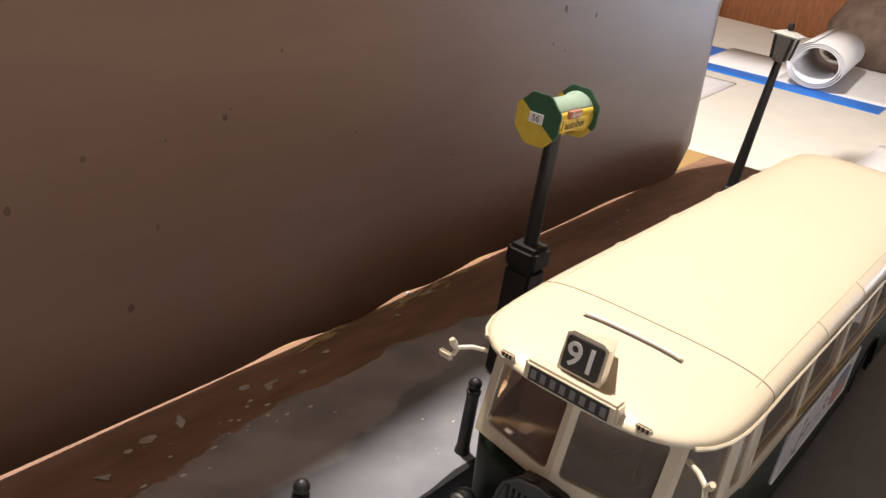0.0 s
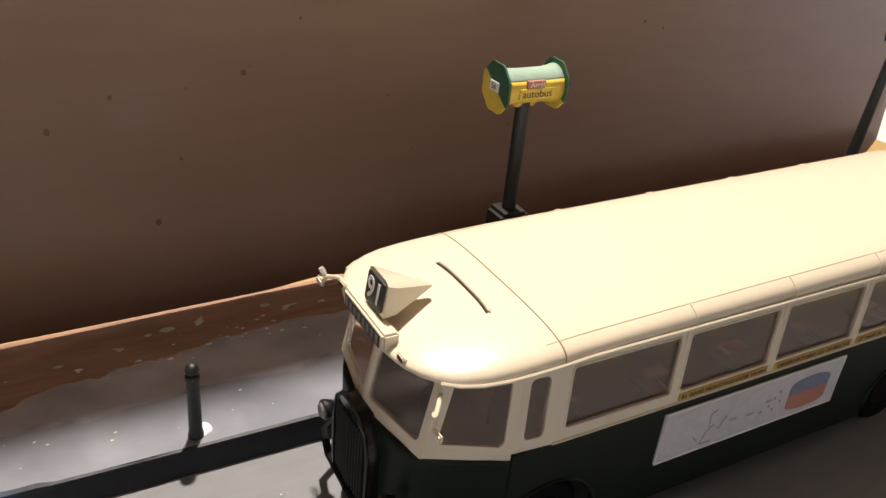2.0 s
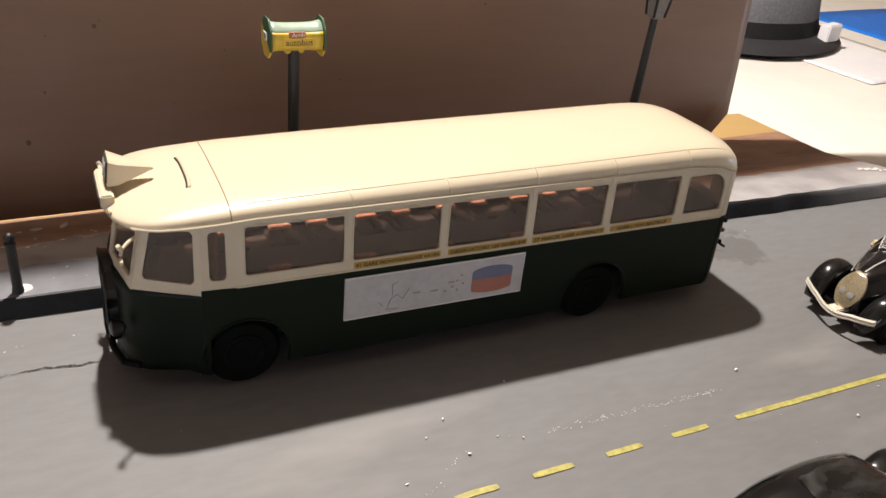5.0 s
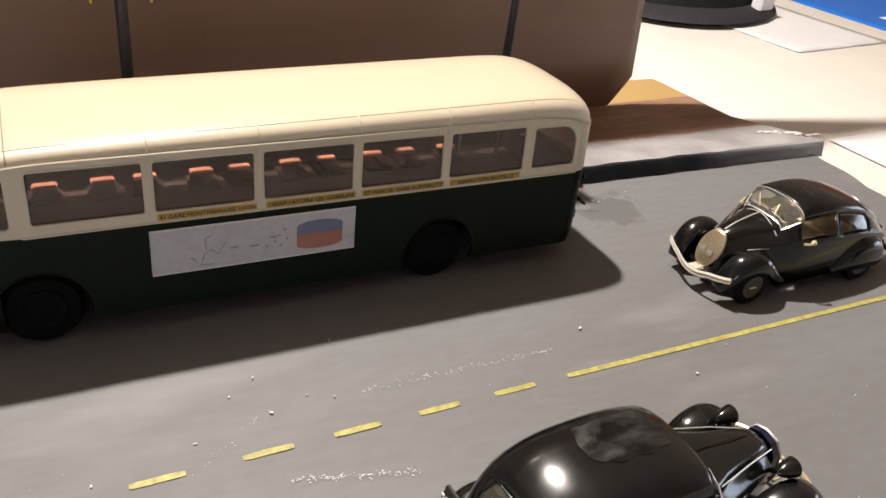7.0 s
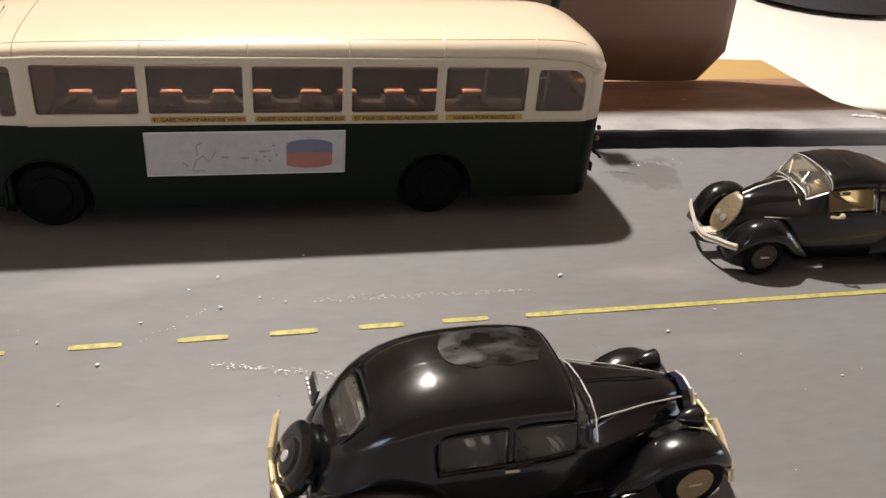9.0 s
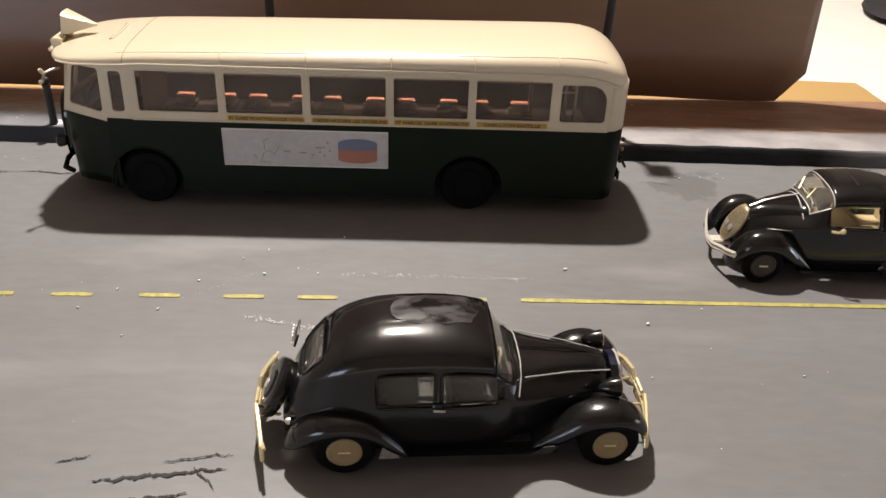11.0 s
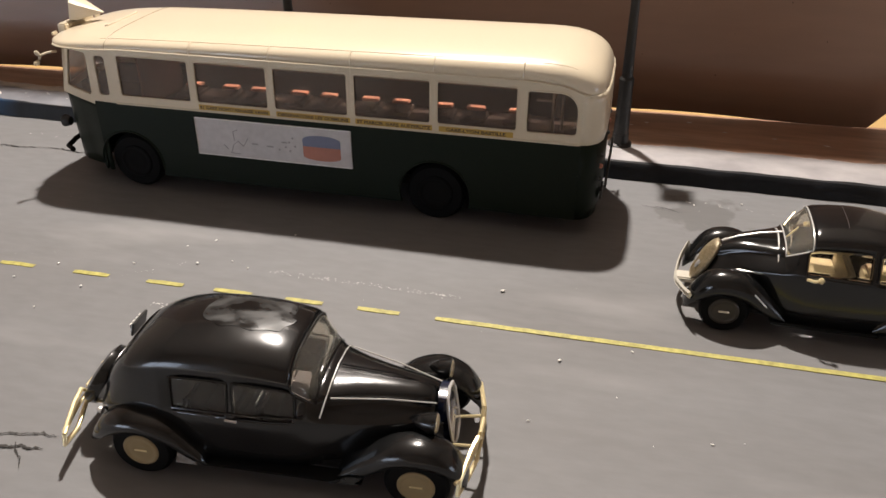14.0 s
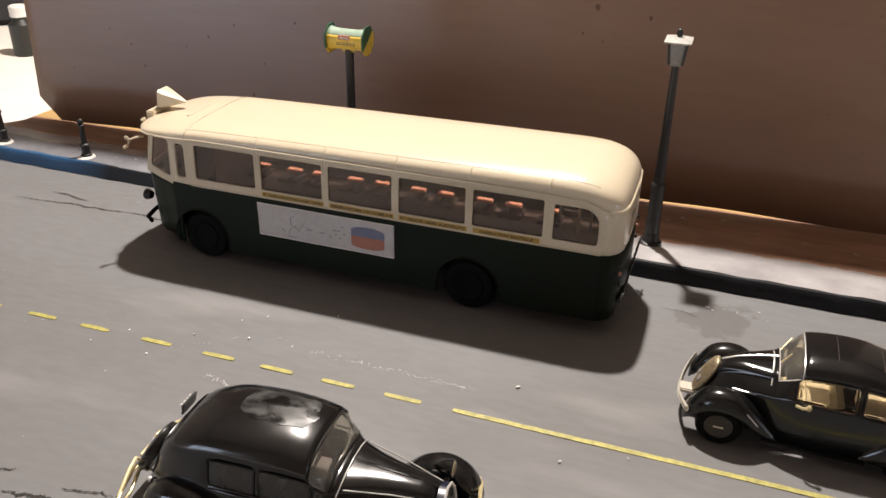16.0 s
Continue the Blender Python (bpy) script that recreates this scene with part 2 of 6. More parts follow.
def painted_plank():
    """Brown wood whose front is covered with a pale, ragged coat of paint."""
    m = material("half_painted_plank", (0.315, 0.180, 0.118), 0.45, grain=0.4, scale=110, stain=(0.21, 0.115, 0.075), stain_scale=22,
                 stain_amount=0.9, stretch=(0.5, 2.2, 1), wear_rough=0.1, bump=0.1)
    nt = m.node_tree
    b = nt.nodes["Principled BSDF"]
    last = b.inputs["Base Color"].links[0].from_socket
    co = nt.nodes.new("ShaderNodeTexCoord")
    sep = nt.nodes.new("ShaderNodeSeparateXYZ")
    nt.links.new(co.outputs["Object"], sep.inputs[0])
    along = nt.nodes.new("ShaderNodeMapRange")
    along.inputs["From Min"].default_value, along.inputs["From Max"].default_value = -0.060, 0.525
    nt.links.new(sep.outputs["X"], along.inputs["Value"])
    brink = nt.nodes.new("ShaderNodeValToRGB")          # how far back the paint reaches, along the street
    stops = ((-60, 124), (50, 119), (84, 129), (128, 137), (180, 139), (212, 134), (345, 110), (525, 113))
    while len(brink.color_ramp.elements) < len(stops):
        brink.color_ramp.elements.new(0.5)
    for el, (x, y) in zip(brink.color_ramp.elements, stops):
        el.position = (x + 60) / 585
        v = (y - 100) / 40
        el.color = (v, v, v, 1)
    nt.links.new(along.outputs[0], brink.inputs[0])
    n = nt.nodes.new("ShaderNodeTexNoise")
    n.inputs["Scale"].default_value, n.inputs["Detail"].default_value = 45, 8
    nt.links.new(co.outputs["Object"], n.inputs["Vector"])
    add = nt.nodes.new("ShaderNodeMath")
    add.operation, add.inputs[1].default_value = "MULTIPLY_ADD", 0.020
    nt.links.new(n.outputs["Fac"], add.inputs[0])
    nt.links.new(sep.outputs["Y"], add.inputs[2])
    reach = nt.nodes.new("ShaderNodeMath")
    reach.operation, reach.inputs[1].default_value, reach.inputs[2].default_value = "MULTIPLY_ADD", 0.040, 0.110
    nt.links.new(brink.outputs[0], reach.inputs[0])
    gap = nt.nodes.new("ShaderNodeMath")
    gap.operation = "SUBTRACT"
    nt.links.new(reach.outputs[0], gap.inputs[0])
    nt.links.new(add.outputs[0], gap.inputs[1])
    edge = nt.nodes.new("ShaderNodeMapRange")
    edge.inputs["From Min"].default_value, edge.inputs["From Max"].default_value = -0.0004, 0.0004
    nt.links.new(gap.outputs[0], edge.inputs["Value"])
    mottle = nt.nodes.new("ShaderNodeValToRGB")
    mottle.color_ramp.elements[0].color, mottle.color_ramp.elements[1].color = (0.30, 0.29, 0.30, 1), (0.44, 0.425, 0.43, 1)
    mottle.color_ramp.elements[0].position, mottle.color_ramp.elements[1].position = 0.35, 0.65
    nt.links.new(n.outputs["Fac"], mottle.inputs[0])
    mx = nt.nodes.new("ShaderNodeMix")
    mx.data_type = "RGBA"
    tone = nt.nodes.new("ShaderNodeValToRGB")           # bluish grey at one end, whiter towards the other
    tone.color_ramp.elements[0].position, tone.color_ramp.elements[1].position = 0.33, 0.60
    tone.color_ramp.elements[0].color, tone.color_ramp.elements[1].color = (0.60, 0.64, 0.69, 1), (1, 1, 1, 1)
    nt.links.new(along.outputs[0], tone.inputs[0])
    slant = nt.nodes.new("ShaderNodeMath")              # a whiter second coat along the back of the footway
    slant.operation, slant.inputs[1].default_value, slant.inputs[2].default_value = "MULTIPLY_ADD", 0.2, -0.026
    nt.links.new(sep.outputs["X"], slant.inputs[0])
    ahead = nt.nodes.new("ShaderNodeMath")
    ahead.operation, ahead.inputs[1].default_value = "MAXIMUM", 0.0
    nt.links.new(slant.outputs[0], ahead.inputs[0])
    rear = nt.nodes.new("ShaderNodeMath")
    rear.operation = "SUBTRACT"
    nt.links.new(add.outputs[0], rear.inputs[0])
    nt.links.new(ahead.outputs[0], rear.inputs[1])
    coat2 = nt.nodes.new("ShaderNodeMapRange")
    coat2.inputs["From Min"].default_value, coat2.inputs["From Max"].default_value = 0.1163, 0.1183
    coat2.inputs["To Min"].default_value, coat2.inputs["To Max"].default_value = 1.0, 0.0
    nt.links.new(rear.outputs[0], coat2.inputs["Value"])
    toned = nt.nodes.new("ShaderNodeMix")
    toned.data_type, toned.blend_type = "RGBA", "MULTIPLY"
    nt.links.new(coat2.outputs[0], toned.inputs[0])
    nt.links.new(mottle.outputs[0], toned.inputs[6])
    nt.links.new(tone.outputs[0], toned.inputs[7])
    nt.links.new(toned.outputs[2], mx.inputs[7])
    nt.links.new(edge.outputs[0], mx.inputs[0])
    plain = nt.nodes.new("ShaderNodeMath")                # paler, yellower wood colour beyond the backdrop's line
    plain.operation, plain.inputs[1].default_value = "MULTIPLY_ADD", -0.035
    nt.links.new(sep.outputs["X"], plain.inputs[0])
    nt.links.new(sep.outputs["Y"], plain.inputs[2])
    behind = nt.nodes.new("ShaderNodeMapRange")
    behind.inputs["From Min"].default_value, behind.inputs["From Max"].default_value = 0.1545, 0.1555
    nt.links.new(plain.outputs[0], behind.inputs["Value"])
    wood = nt.nodes.new("ShaderNodeMix")
    wood.data_type = "RGBA"
    wood.inputs[7].default_value = (0.44, 0.29, 0.115, 1)
    nt.links.new(behind.outputs[0], wood.inputs[0])
    nt.links.new(last, wood.inputs[6])
    nt.links.new(wood.outputs[2], mx.inputs[6])
    nt.links.new(mx.outputs[2], b.inputs["Base Color"])
    gloss = nt.nodes.new("ShaderNodeMapRange")
    gloss.inputs["To Min"].default_value, gloss.inputs["To Max"].default_value = 0.5, 0.27
    nt.links.new(edge.outputs[0], gloss.inputs["Value"])
    nt.links.new(gloss.outputs[0], b.inputs["Roughness"])
    return m




def kerb_paint():
    """Black kerb paint, with a blue daylight sheen coloured in towards the street's near end."""
    m = material("black_kerb_paint_blue_sheen", (0.007, 0.008, 0.010), 0.5, spec=0.3, grain=0.4, scale=350, stain=(0.014, 0.017, 0.024), stain_scale=60, bump=0.35)
    nt = m.node_tree
    b = nt.nodes["Principled BSDF"]
    last = b.inputs["Base Color"].links[0].from_socket
    co = nt.nodes.new("ShaderNodeTexCoord")
    sep = nt.nodes.new("ShaderNodeSeparateXYZ")
    nt.links.new(co.outputs["Object"], sep.inputs[0])
    far = nt.nodes.new("ShaderNodeMapRange")
    far.inputs["From Min"].default_value, far.inputs["From Max"].default_value = 0.058, 0.030
    nt.links.new(sep.outputs["X"], far.inputs["Value"])
    # blue reflection of the window's daylight, painted into the base colour
    mx = nt.nodes.new("ShaderNodeMix")
    mx.data_type = "RGBA"
    mx.inputs[7].default_value = (0.030, 0.095, 0.210, 1)
    nt.links.new(far.outputs[0], mx.inputs[0])
    nt.links.new(last, mx.inputs[6])
    end = nt.nodes.new("ShaderNodeMapRange")            # light grey towards the other end
    end.inputs["From Min"].default_value, end.inputs["From Max"].default_value = 0.440, 0.510
    nt.links.new(sep.outputs["X"], end.inputs["Value"])
    greyed = nt.nodes.new("ShaderNodeMix")
    greyed.data_type = "RGBA"
    greyed.inputs[7].default_value = (0.30, 0.31, 0.33, 1)
    nt.links.new(end.outputs[0], greyed.inputs[0])
    nt.links.new(mx.outputs[2], greyed.inputs[6])
    nt.links.new(greyed.outputs[2], b.inputs["Base Color"])
    return m


ROAD, PLANK, KERB = asphalt(), painted_plank(), kerb_paint()

# ---- builders (all lengths in millimetres) ----
MM = 0.001


def part(name, bm, mat, parent=None, label="", angle=35, at=None):
    """Links a bmesh as one mesh object, under a thing or a part where one is given."""
    bmesh.ops.recalc_face_normals(bm, faces=bm.faces)
    bmesh.ops.scale(bm, vec=(MM, MM, MM), verts=bm.verts)
    me = bpy.data.meshes.new(name)
    bm.to_mesh(me)
    bm.free()
    me.materials.append(mat)
    me.shade_smooth()
    me.set_sharp_from_angle(angle=radians(angle))
    ob = new(name, me)
    if parent:
        ob.parent = parent
    if label:
        ob["label"] = label
    if at:
        ob.location = [c * MM for c in at]
    return ob


def thing(name, x, y, z, label, category, group="", turn=0):
    """The Empty at the base of a thing that is made of parts."""
    e = new(name)
    e.empty_display_size = 0.01
    e.matrix_world = pose(x * MM, y * MM, z * MM, 0, 0, turn)
    return tagged(e, label, category, group)


def box(bm, lo, hi, bevel=0.0):
    c = [(a + b) / 2 for a, b in zip(lo, hi)]
    s = [b - a for a, b in zip(lo, hi)]
    vs = bmesh.ops.create_cube(bm, size=1, matrix=Matrix.Translation(c) @ Matrix.Diagonal((*s, 1)))["verts"]
    if bevel:
        es = list({e for v in vs for e in v.link_edges})
        bmesh.ops.bevel(bm, geom=es, offset=bevel, segments=2, affect="EDGES", clamp_overlap=True)
    return bm


def tube(bm, pts, r, seg=8, closed=False):
    """A round bar along a line of points; r is one radius or one for each point."""
    pts = [Vector(p) for p in pts]
    n = len(pts)
    rs = r if isinstance(r, (list, tuple)) else [r] * n
    rings = []
    up = None
    for i, p in enumerate(pts):
        a = pts[(i - 1) % n] if closed or i else p
        b = pts[(i + 1) % n] if closed or i < n - 1 else p
        d = (b - a).normalized()
        if up is None:
            up = d.orthogonal().normalized()
        up = (up - d * up.dot(d)).normalized()
        side = d.cross(up)
        rings.append([bm.verts.new(p + (up * math.cos(k * math.tau / seg) + side * math.sin(k * math.tau / seg)) * rs[i]) for k in range(seg)])
    for i in range(n if closed else n - 1):
        A, B = rings[i], rings[(i + 1) % n]
        for k in range(seg):
            bm.faces.new((A[k], A[(k + 1) % seg], B[(k + 1) % seg], B[k]))
    if not closed:
        bm.faces.new(rings[0])
        bm.faces.new(rings[-1])
    return bm


def lathe(bm, profile, base, axis, seg=24):
    """Turns (radius, height) pairs round an axis through base."""
    axis = Vector(axis).normalized()
    pts = [Vector(base) + axis * h for _, h in profile]
    u = axis.orthogonal().normalized()
    w = axis.cross(u)
    rings = []
    for (r, _), p in zip(profile, pts):
        rings.append([bm.verts.new(p + (u * math.cos(k * math.tau / seg) + w * math.sin(k * math.tau / seg)) * max(r, 0.001)) for k in range(seg)])
    for A, B in zip(rings, rings[1:]):
        for k in range(seg):
            bm.faces.new((A[k], A[(k + 1) % seg], B[(k + 1) % seg], B[k]))
    bm.faces.new(rings[0])
    bm.faces.new(rings[-1])
    return bm


def skin(bm, rows, caps=False, skip=None, corner=None):
    """Faces over a grid of points. skip(i, j) leaves a cell open; corner(i, j) keeps half a cell, named by its kept corner."""
    vs = [[bm.verts.new(p) for p in row] for row in rows]
    for i in range(len(vs) - 1):
        for j in range(len(vs[0]) - 1):
            q = (vs[i][j], vs[i][j + 1], vs[i + 1][j + 1], vs[i + 1][j])
            k = corner(i, j) if corner else None
            if k is not None:
                bm.faces.new((q[(k - 1) % 4], q[k], q[(k + 1) % 4]))
            elif not (skip and skip(i, j)):
                bm.faces.new(q)
    if caps:
        for row in (vs[0], vs[-1]):
            try:
                bm.faces.new(row)
            except ValueError:
                pass
    return bm


def thicken(ob, mm):
    s = ob.modifiers.new("thickness", "SOLIDIFY")
    s.thickness, s.offset = mm * MM, -1
    return ob


def rounded(x0, z0, x1, z1, r, n=5):
    """A rounded rectangle as a loop; r is one radius or four (from the lower corner at x0, going round)."""
    rs = r if isinstance(r, (list, tuple)) else [r] * 4
    out = []
    for (cx, cz, sx, sz, a0), q in zip(((x0, z0, 1, 1, 180), (x1, z0, -1, 1, 270), (x1, z1, -1, -1, 0), (x0, z1, 1, -1, 90)), rs):
        for k in range(n + 1):
            a = radians(a0 + 90 * k / n)
            out.append((cx + sx * q + q * math.cos(a), cz + sz * q + q * math.sin(a)))
    return out


def panel(bm, place, outline, holes=(), thick=1.0):
    """A flat sheet with openings. place(u, v, d) gives the point at (u, v) of the sheet, d behind its face."""
    edges = []
    for loop in (outline, *holes):
        vs = [bm.verts.new((u, v, 0)) for u, v in loop]
        edges += [bm.edges.new((a, b)) for a, b in zip(vs, vs[1:] + vs[:1])]
    faces = [g for g in bmesh.ops.triangle_fill(bm, edges=edges, use_beauty=True)["geom"] if isinstance(g, bmesh.types.BMFace)]
    made = bmesh.ops.extrude_face_region(bm, geom=faces)["geom"]
    back = [g for g in made if isinstance(g, bmesh.types.BMVert)]
    back_set = set(back)
    for v in bm.verts:
        v.co = place(v.co.x, v.co.y, thick if v in back_set else 0.0)
    return bm


def lettering(name, text, size, m, mat, parent, label="", bold=0.0):
    """Raised letters; m is the pose of their middle, with the text along its x and upright along its y."""
    c = bpy.data.curves.new(name, "FONT")
    c.body, c.size, c.extrude, c.offset = text, size * MM, 0.00006, bold * MM
    c.align_x, c.align_y, c.resolution_u = "CENTER", "CENTER", 3
    tmp = bpy.data.objects.new(name, c)
    scene.collection.objects.link(tmp)
    bpy.context.view_layer.update()
    me = bpy.data.meshes.new_from_object(tmp.evaluated_get(bpy.context.evaluated_depsgraph_get()))
    bpy.data.objects.remove(tmp)
    me.materials.clear()
    me.materials.append(mat)
    ob = new(name, me)
    ob.parent = parent
    ob.matrix_local = m
    if label:
        ob["label"] = label
    return ob


def facing(x, y, z, normal):
    """A pose for lettering on an upright face that looks along normal ('-x', '-y' or 'x')."""
    cols = {"-y": ((1, 0, 0), (0, 0, 1), (0, -1, 0)), "-x": ((0, -1, 0), (0, 0, 1), (-1, 0, 0)), "x": ((0, 1, 0), (0, 0, 1), (1, 0, 0))}[normal]
    m = Matrix(cols).transposed().to_4x4()
    m.translation = (x * MM, y * MM, z * MM)
    return m


def lerp(table, x):
    """A smooth value at x from a short table of (x, value)."""
    if x <= table[0][0]:
        return table[0][1]
    for (x0, v0), (x1, v1) in zip(table, table[1:]):
        if x <= x1:
            return v0 + (v1 - v0) * (x - x0) / (x1 - x0)
    return table[-1][1]


def curve(table, x):
    """Like lerp, but bending smoothly through the table's values."""
    n = len(table)
    if x <= table[0][0]:
        return table[0][1]
    if x >= table[-1][0]:
        return table[-1][1]
    for i in range(n - 1):
        (x1, v1), (x2, v2) = table[i], table[i + 1]
        if x <= x2:
            def slope(k):
                a, b = table[max(k - 1, 0)], table[min(k + 1, n - 1)]
                return (b[1] - a[1]) / (b[0] - a[0])
            h = x2 - x1
            t = (x - x1) / h
            return ((2 * t**3 - 3 * t**2 + 1) * v1 + (t**3 - 2 * t**2 + t) * h * slope(i)
                    + (-2 * t**3 + 3 * t**2) * v2 + (t**3 - t**2) * h * slope(i + 1))


def steps(a, b, n):
    return [a + (b - a) * k / n for k in range(n + 1)]

# ---- the room and the table ----


def structure(name, bm, mat, label, kind="structure", angle=35):
    return tagged(part(name, bm, mat, None, label, angle), label, kind=kind)


structure("floor", box(bmesh.new(), (-1600, -1700, -770), (2000, 1700, -750)), CUPBOARD, "brown wooden floor of the room")
structure("ceiling", box(bmesh.new(), (-1600, -1700, 1700), (2000, 1700, 1720)), PLASTER, "beige plaster ceiling of the room")
structure("wall_north", box(bmesh.new(), (-1600, 1700, -750), (2000, 1720, 1700)), PLASTER, "beige plaster wall behind the table")
structure("wall_south", panel(bmesh.new(), lambda u, v, d: Vector((u, -1700 - d, v)), [(-1600, -750), (2000, -750), (2000, 1700), (-1600, 1700)],
                              [[(-1540, -690), (-560, -690), (-560, 360), (-1540, 360)]], 60), PLASTER, "beige plaster wall with a window opening")
structure("wall_west", box(bmesh.new(), (-1620, -1700, -750), (-1600, 1700, 1700)), PLASTER, "beige plaster wall at the table's end")
structure("wall_east", panel(bmesh.new(), lambda u, v, d: Vector((2000 + d, u, v)), [(-1700, -750), (1700, -750), (1700, 1700), (-1700, 1700)],
                             [[(-700, -690), (-110, -690), (-110, 260), (-700, 260)]], 60), PLASTER, "beige plaster wall with a window opening")
structure("backdrop_south", box(bmesh.new(), (-1700, -1900, -750), (-400, -1890, 760)), DAYLIGHT, "cool daylight outside the window")
structure("backdrop_east", box(bmesh.new(), (2190, -1000, -750), (2200, 60, 560)), GLARE, "cool daylight outside the window")
for name, place, a, b, lo, hi in (("window_1", lambda u, v: Vector((u, -1730, v)), -1540, -560, -690, 360), ("window_2", lambda u, v: Vector((2030, u, v)), -700, -110, -690, 260)):
    frame_bm = bmesh.new()
    tube(frame_bm, [place(a, lo), place(b, lo), place(b, hi), place(a, hi)], 18, 4, True)
    tube(frame_bm, [place((a + b) / 2, lo), place((a + b) / 2, hi)], 14, 4)
    structure(name, frame_bm, PALE, "white painted window frame with a middle bar")

table = thing("table", 300, 0, -750, "large white table that carries the model street", "table")
part("tabletop", box(bmesh.new(), (-800, -480, 705), (1040, 800, 738), 3), TABLE, table, at=(0, 0, 0))
for lx in (-740, 980):
    for ly in (-420, 740):
        part("leg", box(bmesh.new(), (lx - 25, ly - 25, 0), (lx + 25, ly + 25, 704)), TABLE, table)

# ---- the model street ----


def road_board():
    bm = bmesh.new()
    xs, ys = steps(-90, 520, 110), steps(-230, 84, 58)
    rows = []
    for y in ys:
        row = []
        for x in xs:
            if x == 520:
                x += 2 - (84 - y) * 0.16 + 1.5 * math.sin(y * 0.15)
            p = Vector((x, y, 0.25 * noise.noise((x * 0.03, y * 0.05, 0)) - 0.1))
            row.append(p)
        rows.append(row)
    skin(bm, rows)
    low = bmesh.ops.extrude_edge_only(bm, edges=[e for e in bm.edges if e.is_boundary])["geom"]
    for v in low:
        if isinstance(v, bmesh.types.BMVert):
            v.co.z = -12
    return structure("road", bm, ROAD, "grey painted model road with white specks")


road_board()


def kerb_y(x):
    return 83.5 - 0.012 * x


def wall_y(x, z):
    return 151.8 + 0.035 * x + 0.06 * (z + 3)


def plank_z(x, y):
    """The plank is level along the kerb and falls away towards the backdrop."""
    d = y - kerb_y(x)
    return 6.5 - 0.18 * min(48.0, max(0.0, d - 12)) - 0.03 * max(0.0, d - 60)


def plank():
    """The thick plank behind the road: the footway is painted on its front."""
    bm = bmesh.new()
    rows = []
    for k in range(41):
        f = k / 40
        row = []
        for x in steps(-60, 525, 90):
            y0 = kerb_y(x) + 1.2
            d = f * 130
            end = 0 if x < 524 else -min(38.0, max(0.0, d - 4) * 1.75) + 1.2 * noise.noise((d * .3, 1, 1))
            row.append(Vector((x + end, y0 + d, plank_z(x, y0 + d) + 0.3 * noise.noise((x * 0.04, f * 6, 3)))))
        rows.append(row)
    skin(bm, rows)
    low = bmesh.ops.extrude_edge_only(bm, edges=[e for e in bm.edges if e.is_boundary])["geom"]
    for v in low:
        if isinstance(v, bmesh.types.BMVert):
            v.co.z = -12
    return structure("pavement", bm, PLANK, "brown plank with a pale grey painted footway along its front")


plank()

kerb = bmesh.new()
rows = []
for x in steps(-60, 524, 146):
    y, w = kerb_y(x), 0.85 * noise.noise((x * 0.08, 0, 0))
    w += 0.3 * noise.noise((x * 0.5, 3, 0))
    k = min(1.0, max(0.0, (x - 90) / 110)) if x > 60 else 1.0
    lip = 0.6 + 1.4 * k
    rows.append([Vector((x, y - 1.6 + 1.4 * w, -1)), Vector((x, y - 1.1 + w, 1.0)), Vector((x, y - 0.5 + 0.6 * w, 5.4)), Vector((x, y + 0.4 * k, 6.7)),
                 Vector((x, y + lip + 1.3 * w, 6.95)), Vector((x, y + lip + .6 + 1.3 * w, 6.2))])
structure("kerb", skin(kerb, rows, caps=True), KERB, "black painted kerb of the model street")


def back_panel():
    """The tall hardboard that stands behind the footway, a little warped, its lower corners cut off."""
    bm = bmesh.new()
    rows = []
    for x in steps(-50, 468, 110):
        lift = 1.15 + 0.7 * math.sin(x * 0.021 + 1.0) + 0.5 * math.sin(x * 0.055)
        lift += 2.4 * math.exp(-((x - 209) / 12) ** 2) + 1.8 * math.exp(-((x - 156) / 13) ** 2) + 1.0 * math.exp(-((x - 257) / 12) ** 2) + 0.9 * math.exp(-((x - 92) / 40) ** 2)
        cut = max(0.0, 14 - (x + 50)) * 1.0 + max(0.0, 14 - (468 - x)) * 1.1
        z0 = plank_z(x, wall_y(x, 0)) + 0.2 + max(0.1, lift) + cut
        col = []
        for k in range(13):
            z = z0 + (308 - z0) * k / 12
            col.append(Vector((x, wall_y(x, z) + 0.5 * noise.noise((x * 0.01, z * 0.012, 7)), z)))
        rows.append(col)
    skin(bm, rows)
    ob = structure("wall_back", bm, PANEL, "tall brown hardboard backdrop with dark knots", angle=80)
    return thicken(ob, -1.4)


back_panel()
# knots and spots on the backdrop
spots = bmesh.new()
rng = random.Random(5)
marks = [(132, 73, 1.1), (94, 69, 1.0), (77, 61, 1.2), (112, 49, 0.8), (104, 30, 1.4), (56, 92, 0.7), (150, 88, 0.6), (296, 94, 2.0), (290, 81, 1.0),
         (322, 91, 1.6), (300, 78, 0.8), (24, 52, 0.9), (32, 40, 1.1), (10, 60, 0.7), (62, 54, 0.6), (180, 62, 0.5), (230, 47, 0.5), (-20, 34, 0.8)]
marks += [(rng.uniform(-40, 450), rng.uniform(14, 130), rng.uniform(0.2, 0.5)) for _ in range(40)]
for x, z, r in marks:
    ring = []
    for k in range(10):
        a = k * math.tau / 10
        q = 0.65 * r * (0.75 + 0.5 * rng.random())
        px, pz = x + q * math.cos(a), z + 1.25 * q * math.sin(a)
        ring.append(spots.verts.new((px, wall_y(px, pz) + 0.5 * noise.noise((px * 0.01, pz * 0.012, 7)) - 0.15, pz)))
    spots.faces.new(ring)
structure("backdrop_spots", spots, SPOT, "small dark knots and stains on the brown backdrop", kind="stuff")

